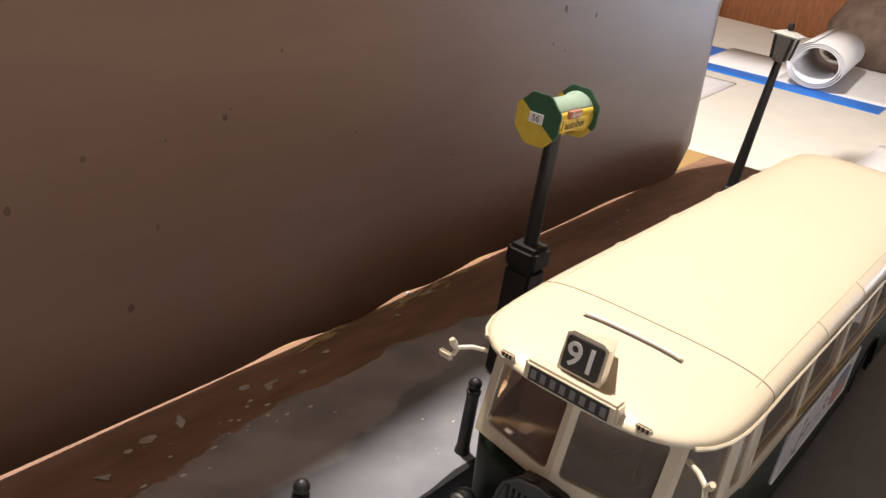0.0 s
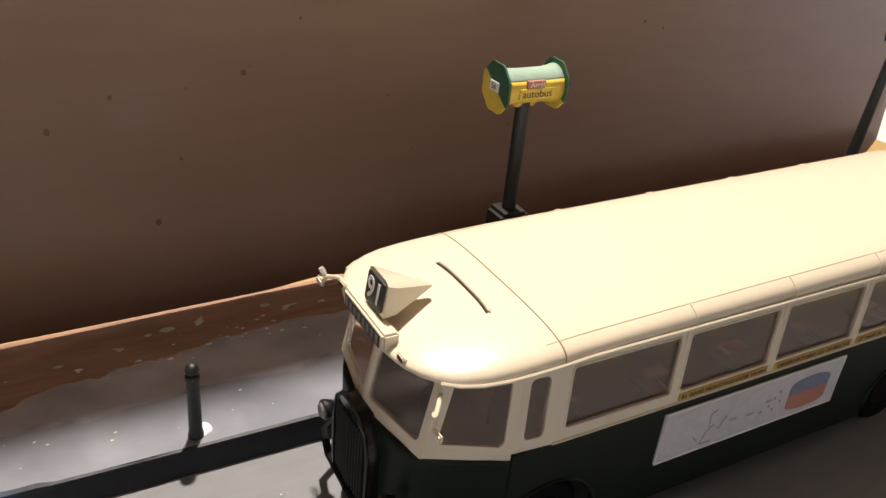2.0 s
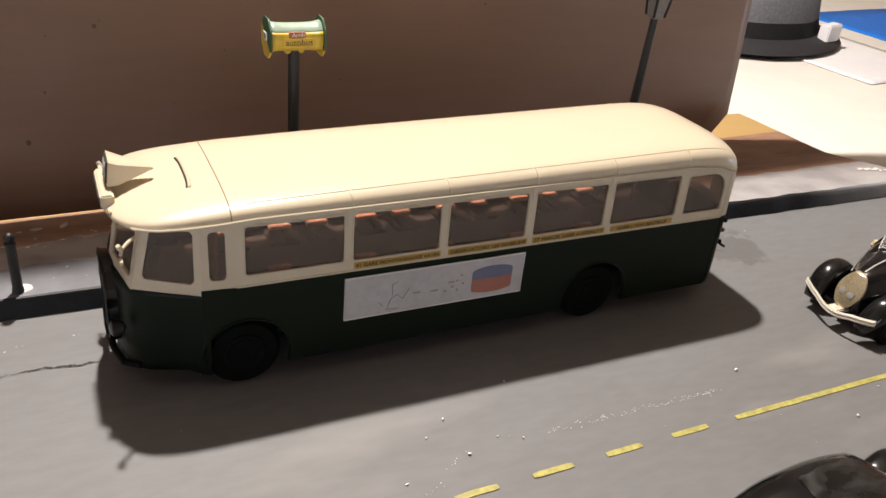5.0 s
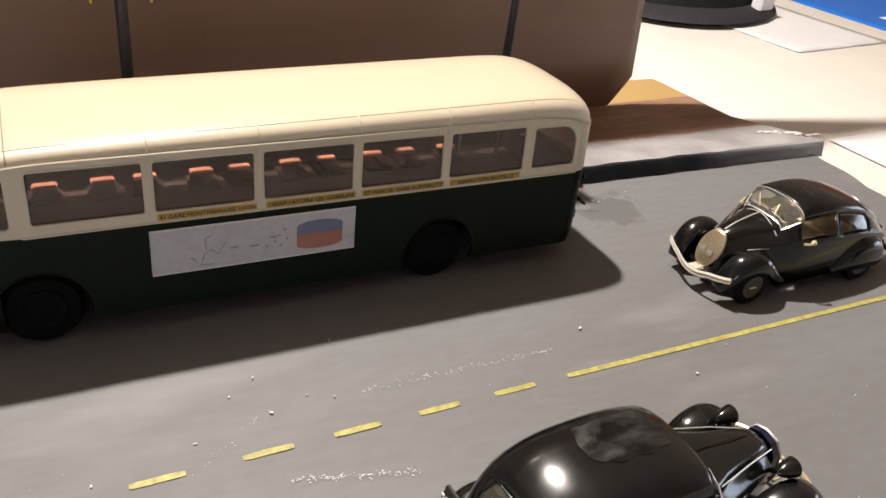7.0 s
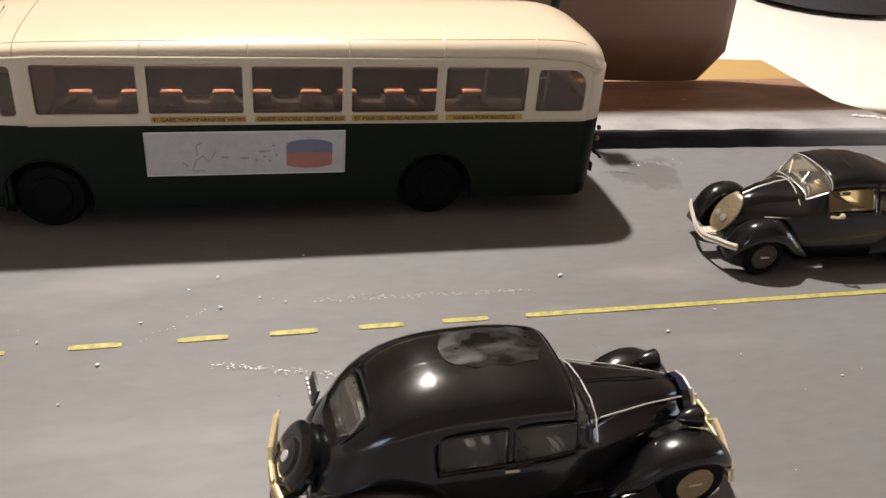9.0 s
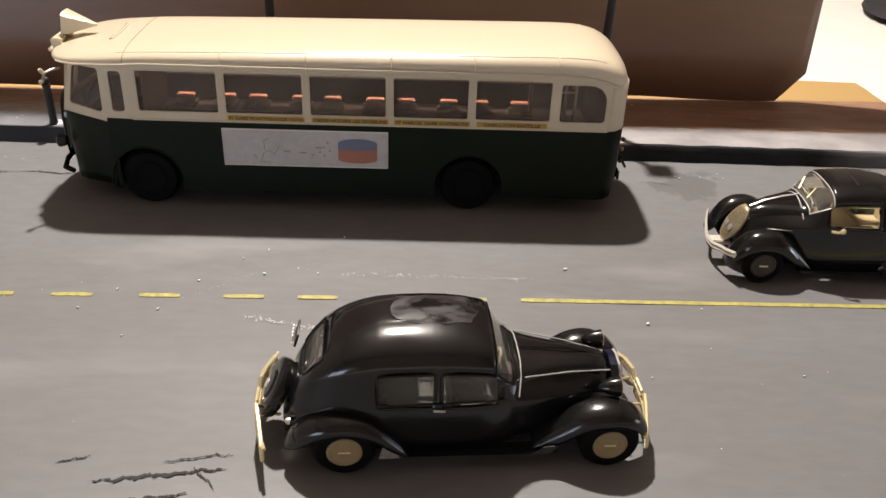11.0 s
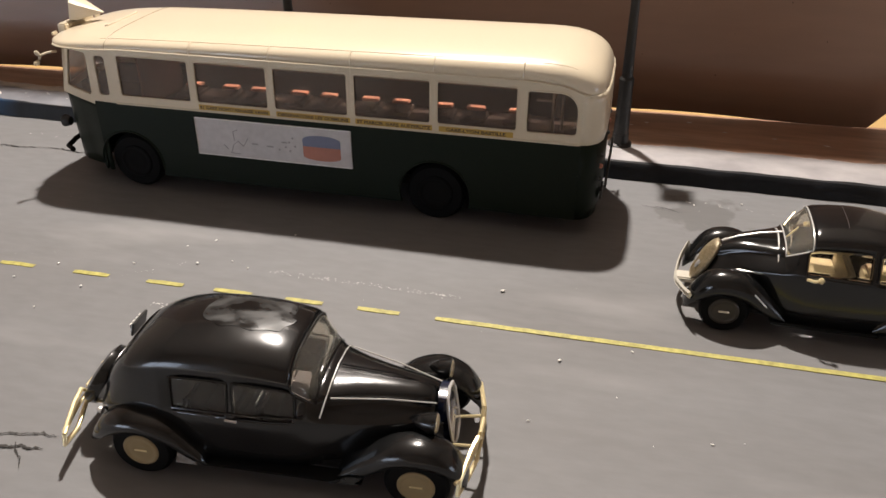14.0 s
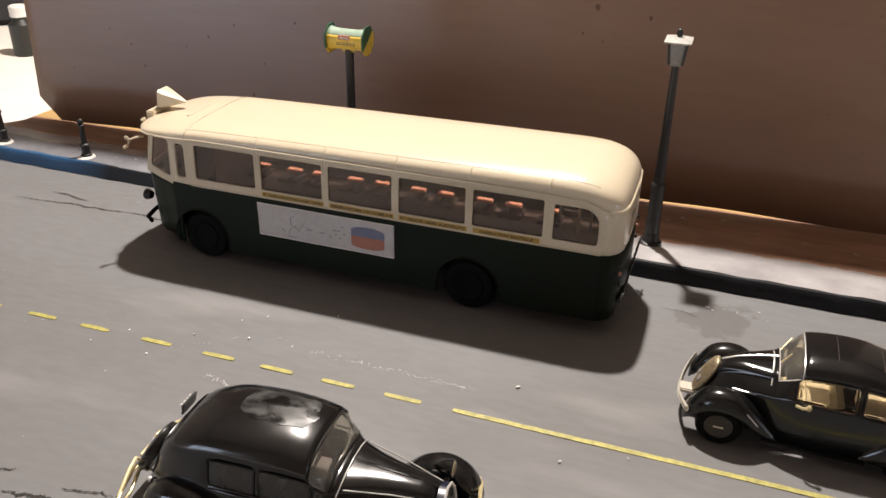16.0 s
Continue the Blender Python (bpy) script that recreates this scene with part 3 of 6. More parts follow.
# yellow lane markings
for n, (a, b) in enumerate(((62, 75), (89, 102), (116, 129), (141, 154), (169, 182), (196, 209), (220, 233), (244.5, 257), (268.5, 282), (293.5, 517))):
    bm = bmesh.new()
    top, bot = [], []
    cells = max(6, int((b - a) / 4))
    for x in steps(a, b, cells):
        w = 0.25 * noise.noise((x * 0.2, 5, n))
        slope = -36.6 + (0.004 * (x - 293) if a > 290 else -0.012 * (290 - x))
        half = 1.0 * (0.8 if x in (a, b) else 1)
        top.append(Vector((x, slope + half + w, 0.17)))
        bot.append(Vector((x, slope - half + w * 0.5, 0.17)))
    skin(bm, [[Vector((p.x, p.y, -0.1)) for p in bot], bot, top, [Vector((p.x, p.y, -0.1)) for p in top]])
    ob = part("lane_dash" if a < 290 else "lane_line", bm, LINE)
    tagged(ob, "short yellow painted lane dash on the grey road" if a < 290 else "long solid yellow painted line on the grey road", "road marking",
           "lane markings" if a < 290 else "")

# chips, scratches and cracks
chips = bmesh.new()
rng = random.Random(11)
fixed = [(207, -24, .9), (311, -17, 1.1), (333, -49, 1.0), (206, -8, .6), (232, 2, .7), (353, -40, .5), (170, -60, .6), (374, -74, .5), (328, -76, .5),
         (225, -23, .6), (218, -20, .6), (198, -14, .5), (186, -29, .6), (177, -46, .9), (152, -46, .6), (161, -35, .6), (372, 60, .7), (390, 65, .6)]
for k in range(80):
    fixed.append((rng.uniform(20, 500), rng.uniform(-150, 78), rng.choice((.12, .16, .2, .3))))
for x, y, r in fixed:
    m = Matrix.Translation((x, y, 0.25 + r * 0.2)) @ Matrix.Rotation(rng.uniform(0, 3), 4, "Z") @ Matrix.Diagonal((r * rng.uniform(.8, 1.7), r * .7, r * .5, 1))
    bmesh.ops.create_icosphere(chips, subdivisions=1, radius=0.7, matrix=m)
structure("paint_chips", chips, CHIP, "white paint chips and crumbs scattered on the road", kind="stuff", angle=10)

dust = bmesh.new()
rng = random.Random(3)
for (x0, y0), (x1, y1), n, w in (((232, -23), (300, -24), 120, .36), ((204, -49), (236, -57), 130, .42), ((180, -42), (206, -22), 16, .3), ((60, 62), (118, 66), 7, .5),
                                 ((368, 62), (396, 60), 12, .6), ((70, -70), (150, -30), 20, .4)):
    for k in range(n):
        f = rng.random()
        x, y = x0 + (x1 - x0) * f + rng.gauss(0, .6), y0 + (y1 - y0) * f + rng.gauss(0, .7)
        r = w * rng.uniform(.15, .65)
        vs = [dust.verts.new((x + r * math.cos(a) * 1.5, y + r * .6 * math.sin(a), 0.3)) for a in (0.2, 1.4, 2.6, 3.7, 4.9)]
        dust.faces.new(vs)
structure("paint_scratches", dust, CHIP, "thin broken white scratch marks on the road", kind="stuff")

cracks = bmesh.new()
rng = random.Random(8)


def crack(x0, y0, x1, y1, w):
    n = 70
    a, b = [], []
    for k in range(n + 1):
        f = k / n
        x = x0 + (x1 - x0) * f
        y = y0 + (y1 - y0) * f + 2.2 * noise.noise((x * 0.09, y0, 1)) + 1.0 * noise.noise((x * 0.4, y0, 2)) + 0.5 * noise.noise((x * 1.3, y0, 5))
        h = w * rng.uniform(0.1, 1.0) * (1 - abs(2 * f - 1) ** 4)
        a.append(Vector((x, y + h, 0.24)))
        b.append(Vector((x, y - h, 0.24)))
    skin(cracks, [b, a])


for c in ((28, 46, 98, 51, .55), (94, 52, 118, 49, .7), (180, -119, 213, -114, .8), (204, -113, 211, -121, .5), (196, -112, 214, -109, .4), (170, -113, 178, -110, .5), (188, -126, 205, -122, .6),
          (40, 58, 66, 55, .6), (352, 56, 368, 52, .3)):
    crack(*c)
structure("road_cracks", cracks, SOIL, "dark ragged cracks in the road paint", kind="stuff")

flecks = bmesh.new()
rng = random.Random(41)
for k in range(34):
    x, y = rng.uniform(40, 215), rng.uniform(88, 108)
    r = rng.choice((.08, .12, .18, .3))
    ring = [flecks.verts.new((x + r * 1.5 * math.cos(a), y + r * .8 * math.sin(a), plank_z(x, y) + .4)) for a in (0.1, 1.2, 2.3, 3.3, 4.2, 5.3)]
    flecks.faces.new(ring)
for k in range(26):
    x, y = rng.gauss(104, 22), rng.gauss(134, 5)
    r = rng.uniform(.2, .9)
    ring = [flecks.verts.new((x + r * 1.6 * math.cos(a) * rng.uniform(.5, 1), y + r * .8 * math.sin(a) * rng.uniform(.5, 1), plank_z(x, y) + .4)) for a in (0.1, 1.2, 2.3, 3.3, 4.2, 5.3)]
    flecks.faces.new(ring)
structure("paint_flecks", flecks, CHIP, "white flecks of paint on the footway and plank", kind="stuff")

glue = bmesh.new()
rng = random.Random(21)
for x, y, r, arms in ((87, 141, 3.4, 5), (112, 148, 4.2, 4), (102, 147, 1.9, 0), (140, 147, 3.8, 3), (134, 150, 1.5, 0), (96, 146, 1.0, 0), (152, 146, 1.2, 0), (209, 158, 4.2, 5), (221, 157, 4.0, 4), (215, 160, 3.0, 3),
                      (70, 138, 1.2, 0), (165, 150, 1.2, 0), (352, 150, 1.0, 0), (372, 155, 1.2, 0), (388, 145, .9, 0), (410, 142, .9, 0), (432, 138, 2.2, 4), (345, 145, .8, 0), (200, 152, 1.6, 3)):
    n = 20
    ring = []
    lead = rng.uniform(0, 6)
    for k in range(n):
        a = k * math.tau / n
        q = r * ((0.32 + 0.68 * max(0.0, math.cos(arms * a * 0.5 + lead)) ** 4) * rng.uniform(.75, 1.0) if arms else rng.uniform(.8, 1.0))
        px, py = x + 1.3 * q * math.cos(a), y + 0.8 * q * math.sin(a)
        ring.append(glue.verts.new((px, py, plank_z(px, py) + .35)))
    mid = glue.verts.new((x, y, plank_z(x, y) + .5 + 0.1 * r))
    for k in range(n):
        glue.faces.new((ring[k], ring[(k + 1) % n], mid))
structure("dried_glue_blobs", glue, GLUE, "dried whitish glue blobs on the brown plank", kind="stuff", angle=60)

slivers = bmesh.new()
rng = random.Random(17)
for x0, x1, reach in ((160, 180, 3.2), (196, 206, 1.4), (204, 234, 4.2), (236, 262, 1.2)):
    for k in range(int((x1 - x0) * .7)):
        x, w = rng.uniform(x0, x1), rng.uniform(2.0, 5.0)
        y = wall_y(x, 0) - rng.uniform(.2, reach)
        z = plank_z(x, y) + rng.uniform(.4, .9)
        tilt = rng.uniform(-.25, .25)
        d = rng.uniform(.25, .7)
        slivers.faces.new([slivers.verts.new(p) for p in ((x - w, y - tilt * w, z), (x, y - d, z + .15), (x + w, y + tilt * w, z + .3), (x + w * .3, y + d, z + .5))])
structure("pale_slivers", slivers, EDGEWOOD, "pale yellow slivers along the foot of the backdrop", kind="stuff")

flakes = bmesh.new()
rng = random.Random(31)
for k in range(46):
    f = rng.random()
    x, y = 500 + 26 * f + rng.gauss(0, 1.0), 99 - 13 * f + rng.gauss(0, 1.2)
    r = rng.uniform(.3, 1.5)
    ring = [flakes.verts.new((x + r * 1.4 * math.cos(a), y + r * .7 * math.sin(a), plank_z(x, y) + .4 + rng.uniform(0, .3))) for a in (0.1, 1.2, 2.3, 3.3, 4.2, 5.3)]
    flakes.faces.new(ring)
structure("paint_flakes", flakes, CHIP, "white torn paint flakes at the end of the footway", kind="stuff")

# ---- street furniture ----


def bollard(x, y, slim):
    t = thing("bollard", x, y, 6.6, "short black iron bollard with a ball top at the kerb", "bollard", "bollards along the kerb")
    foot = [(2.0, 0), (1.9, 1.0), (1.65, 2.0), (1.55, 18.6), (1.8, 19), (1.8, 19.8), (1.1, 20.3)]
    part("post", lathe(bmesh.new(), foot if slim else [(3.0, 0), (3.0, 1.6), (2.3, 2.0), (2.1, 6.5), (2.6, 7), (2.6, 7.8), (1.7, 8.4), (1.3, 18.5), (1.9, 19), (1.9, 19.8), (1.1, 20.3)],
                     (0, 0, 0), (0, 0, 1), 14), IRON, t)
    t.scale = (1, 1, .92)
    part("ball", lathe(bmesh.new(), [(.9, 20.2), (1.5, 20.9), (1.7, 21.8), (1.4, 22.8), (.7, 23.4), (.05, 23.6)], (0, 0, 0), (0, 0, 1), 14), IRON, t)
    return t


def bollard_glue(x, y):
    bm = bmesh.new()
    lathe(bm, [(5.0, -0.5), (4.8, 0.05), (3.4, 0.5), (2.0, 0.8)] if x < 90 else [(2.9, -0.5), (2.7, 0.1), (1.9, 0.6), (1.0, 0.8)], (x, y - .5, 6.6), (0, 0, 1), 18)
    for v in bm.verts:
        v.co += Vector((.5 * noise.noise(v.co * .6), .5 * noise.noise(v.co * .6 + Vector((9, 0, 0))), 0))
    tagged(part("glue_pool", bm, CHIP, None), "white dried glue round the foot of a bollard", "glue", "glue at the bollards")


for bx, by in ((151, 87), (96, 87), (36, 91), (-22, 92)):
    bollard(bx, by, bx > 90)
for bx, by in ((36, 91), (-22, 92), (97.5, 89)):
    bollard_glue(bx, by)


def street_lamp(x, y):
    t = thing("street_lamp", x, y, 6.6, "tall black street lamp with a pale square lantern", "street lamp")
    t.matrix_world = pose(x * MM, y * MM, plank_z(x, y) * MM, 3.0, 0, 0) @ Matrix.Diagonal((1, 1, 1.05, 1))
    part("base", lathe(bmesh.new(), [(5.0, 0), (5.0, 1.6), (3.6, 2.2), (3.4, 6)], (0, 0, 0), (0, 0, 1), 18), IRON, t)
    part("pole", lathe(bmesh.new(), [(3.2, 5), (2.9, 26), (3.1, 27), (3.1, 29), (2.3, 30), (1.9, 50), (1.5, 80)], (0, 0, 0), (0, 0, 1), 16), IRON, t)
    bm = bmesh.new()
    skin(bm, [[Vector((sx * r, sy * r, z)) for sx, sy in ((-1, -1), (1, -1), (1, 1), (-1, 1), (-1, -1))] for r, z in ((1.6, 80), (2.6, 81), (3.5, 89.5))])
    lantern = part("lantern", bm, FROST, t, "pale frosted lantern panes")
    for sx, sy in ((-1, -1), (1, -1), (1, 1), (-1, 1)):
        part("lantern_bar", tube(bmesh.new(), [(sx * 2.6, sy * 2.6, 81), (sx * 3.5, sy * 3.5, 89.6)], .62, 6), IRON, lantern)
    bm = bmesh.new()
    skin(bm, [[Vector((sx * r, sy * r, z)) for sx, sy in ((-1, -1), (1, -1), (1, 1), (-1, 1), (-1, -1))] for r, z in ((5.2, 89.5), (5.3, 90.1), (2.0, 91.2), (.1, 91.4))], caps=True)
    part("cap", bm, LANTERNCAP, t, "whitish lantern cap")
    part("finial", lathe(bmesh.new(), [(.6, 91), (1.2, 91.8), (1.3, 92.8), (.8, 94.0), (.05, 94.4)], (0, 0, 0), (0, 0, 1), 12), IRON, t)
    return t


street_lamp(341, 102)


def bus_stop(x, y):
    t = thing("bus_stop_sign", x, y, plank_z(x, y), "yellow and green bus stop drum on a black post", "bus stop")
    t.scale = (1, 1, 1.022)
    part("plinth", box(bmesh.new(), (-4.2, -4.2, 0), (4.2, 4.2, 34), .7), IRON, t)
    part("plinth_top", box(bmesh.new(), (-4.8, -4.8, 34), (4.8, 4.8, 41), 1.2), IRON, t)
    part("post", tube(bmesh.new(), [(0, 0, 40.5), (0, 0, 72.5)], 2.0, 14), IRON, t)
    r, zc = 4.6, 77.0
    for name, mat, a0, a1, label in (("drum_lower", SIGNYEL, 150, 390, "yellow lower half of the drum"), ("drum_upper", SIGNPALE, 30, 150, "pale green upper part")):
        bm = bmesh.new()
        rows = []
        for xx in steps(-9.0, 9.0, 10):
            rr = r * (1 + 0.16 * (xx / 9.0) ** 4)
            rows.append([Vector((xx, rr * math.cos(radians(a)), zc + rr * math.sin(radians(a)))) for a in steps(a0, a1, 20)])
        skin(bm, rows)
        thicken(part(name, bm, mat, t, label), 0.5)
    bm = bmesh.new()
    box(bm, (-3.5, -1.4, 71.4), (3.5, 1.4, 73.4), .5)
    part("saddle", bm, SIGNYEL, t)
    for side in (-1, 1):
        cut = radians(35)
        for name, mat, lab, s in (("disc_green", SIGNGRN, "dark green half disc", 1), ("disc_yellow", SIGNYEL, "yellow half disc", -1)):
            half = []
            for k in range(25):
                a = -cut + (0 if s > 0 else math.pi) + k * math.pi / 24
                q = 6.7 * (1 - 0.035 * math.cos(8 * a))
                half.append((q * math.cos(a), q * math.sin(a)))
            bm = bmesh.new()
            panel(bm, lambda u, v, d: Vector((side * 9.1 + d * side, -u, zc + v)), half, (), 0.6)
            disc = part(name, bm, mat, t, lab)
            if side < 0 and s > 0:
                part("number_plate", box(bmesh.new(), (-10.05, -1.6, zc - .9), (-9.7, 2.4, zc + 1.6)), PALE, disc)
                lettering("number", "56", 2.3, facing(-10.06, 0.4, zc + .3, "-x"), LETTER, disc)
    part("red_label", box(bmesh.new(), (-3.0, -5.3, zc + .8), (2.6, -4.3, zc + 2.7)), RED, t, "small red label")
    lettering("word", "Arrêt", 2.1, facing(0.2, -5.32, zc + 1.7, "-y"), PALE, t)
    lettering("word", "autobus", 3.0, facing(0.6, -5.0, zc - .9, "-y"), LETTER, t)
    part("word_backing", box(bmesh.new(), (-5.0, -4.95, zc - 2.2), (6.4, -4.2, zc + .5)), SIGNYEL, t)
    return t


bus_stop(192.2, 103.5)
# ---- the bus ----
BX, BY, HW = 230.0, 50.5, 26.2


def side_place(s):
    """Points of the bus's side wall, u along the bus (street millimetres), v up."""
    return lambda u, v, d: Vector((u - BX, s * (HW - d), v))


def between(p, q, lean=0.0, z0=35.5):
    """Points of a flat cab panel from plan point p to q, leaning back by lean over its height."""
    p, q = Vector(p), Vector(q)
    d = (q - p).normalized()
    nrm = Vector((-d.y, d.x))
    if nrm.dot(p + q - Vector((60, 0))) > 0 and (p + q).x > 0:
        nrm = -nrm
    inward = Vector((1, 0)) if abs(nrm.x) > abs(nrm.y) else Vector((0, -1 if p.y + q.y > 0 else 1))
    if nrm.dot(inward) < 0:
        nrm = -nrm

    def place(u, v, dep):
        c = p + d * u + nrm * dep
        return Vector((c.x + lean * (v - z0) / 19.0, c.y, v))
    return place, (q - p).length


def tyre_and_rim(parent, x, y, r, w, s, rim_mat, rim_r, hub_mat=None):
    """A wheel whose outer face looks towards s along y."""
    wheel = part("wheel", lathe(bmesh.new(), [(r * .55, -w / 2), (r * .9, -w / 2), (r, -w * .3), (r, w * .3), (r * .9, w / 2), (r * .55, w / 2)],
                                (x, y, r), (0, s, 0), 28), RUBBER, parent, "black rubber tyre")
    part("rim", lathe(bmesh.new(), [(rim_r, w * .30), (rim_r, w * .53), (rim_r * .95, w * .58), (rim_r * .84, w * .585), (rim_r * .80, w * .555), (rim_r * .62, w * .545), (rim_r * .42, w * .575), (rim_r * .36, w * .56), (.05, w * .565)],
                      (x, y, r), (0, s, 0), 24), rim_mat, wheel, "" if rim_mat is RUBBER else "cream wheel disc")
    if hub_mat:
        part("hub_bar", box(bmesh.new(), (x - rim_r * .35, y + s * w * .54 - .15, r - .3), (x + rim_r * .35, y + s * w * .60 + .15, r + .3), .1), hub_mat, wheel)
    return wheel


def roof_half(x):
    if x < 152:
        return (HW + .3) * max(0.0, 1 - ((152 - x) / 29.8) ** 4) ** .357
    if x > 320:
        return lerp([(320, HW + .3), (328, HW - .2), (332, HW - 1.6), (334.8, HW - 4.2), (336.4, HW - 8.6), (337.2, HW - 16)], x)
    return HW + .3


ROOF_TOP = [(122.2, 55.8), (124, 56.8), (128, 57.9), (136, 59.3), (146, 60.4), (160, 61.2), (200, 62.4), (280, 64.0), (308, 64.5), (318, 64.5), (326, 63.4), (332, 60.8), (335.6, 56.6), (337.2, 50)]
ROOF_LOW = [(122.2, 55.2), (150, 55.8), (160, 56.4), (310, 56.6), (322, 55.6), (330, 52.8), (335, 49.4), (337.2, 47)]


def roof_point(x, a):
    h, zl, zt = roof_half(x), lerp(ROOF_LOW, x), curve(ROOF_TOP, x)
    c, s = math.cos(a), math.sin(a)
    return Vector((x - BX, -h * math.copysign(abs(c) ** .62, c), zl + max(.2, zt - zl) * max(0.0, s) ** .62))


def bus_roof(bus):
    bm = bmesh.new()
    xs = [122.3, 122.6, 123.2, 124, 125.5, 127.5, 130, 133, 137, 142, 147, 152, 157] + steps(165, 305, 14) + [312, 318, 322, 325, 328, 330.5, 332.5, 334, 335.2, 336.2, 336.8, 337.1]
    skin(bm, [[roof_point(x, a) for a in steps(0, math.pi, 32)] for x in xs], caps=True)
    roof = part("roof", bm, CREAM, bus, "glossy cream rounded roof", 60)
    thicken(roof, 0.8)
    # rain gutter, moulding lines and the joint of the cab roof
    for s in (0, 1):
        pts = []
        for x in [128, 131, 135, 140, 146] + steps(152, 322, 24) + [327, 331]:
            p = roof_point(x, math.pi * s)
            pts.append(p + Vector((0, -.25 if s == 0 else .25, .15)))
        part("gutter", tube(bmesh.new(), pts, .42, 6), CREAM, roof)
        pts = [roof_point(x, math.pi * s + (1 - 2 * s) * .62) + Vector((0, 0, .02)) for x in steps(150, 326, 40)]
        part("moulding", tube(bmesh.new(), pts, .13, 5), CREAMDARK, roof)
    pts = [roof_point(153.0, a) for a in steps(0.03, math.pi - .03, 40)]
    part("roof_joint", tube(bmesh.new(), pts, .19, 5), JOINT, roof, "thin shaded joint across the roof")
    pts = [roof_point(142.3 + 2.6 * math.cos((a - math.pi / 2) * 3.2), a) + Vector((0, 0, .05)) for a in steps(1.33, math.pi - 1.33, 24)]
    part("air_slot", tube(bmesh.new(), pts, [.05] + [.3] * 23 + [.05], 6), SEATBACK, roof, "dark curved air slot")
    pts = [p + Vector((.7, 0, .1)) for p in pts]
    part("slot_lip", tube(bmesh.new(), pts, [.1] + [.55] * 23 + [.1], 8), CREAM, roof)
    for x in (187, 217.5, 248, 278, 308.5):
        for s in (0, 1):
            pts = [roof_point(x, math.pi * s + (1 - 2 * s) * a) for a in steps(.02, .62, 8)]
            part("roof_rib", tube(bmesh.new(), pts, .3, 6), CREAM, roof)
    return roof


WINDOWS = [(156.2, 185.3), (187.7, 216.0), (218.4, 246.4), (248.8, 276.6), (279.0, 307.0)]


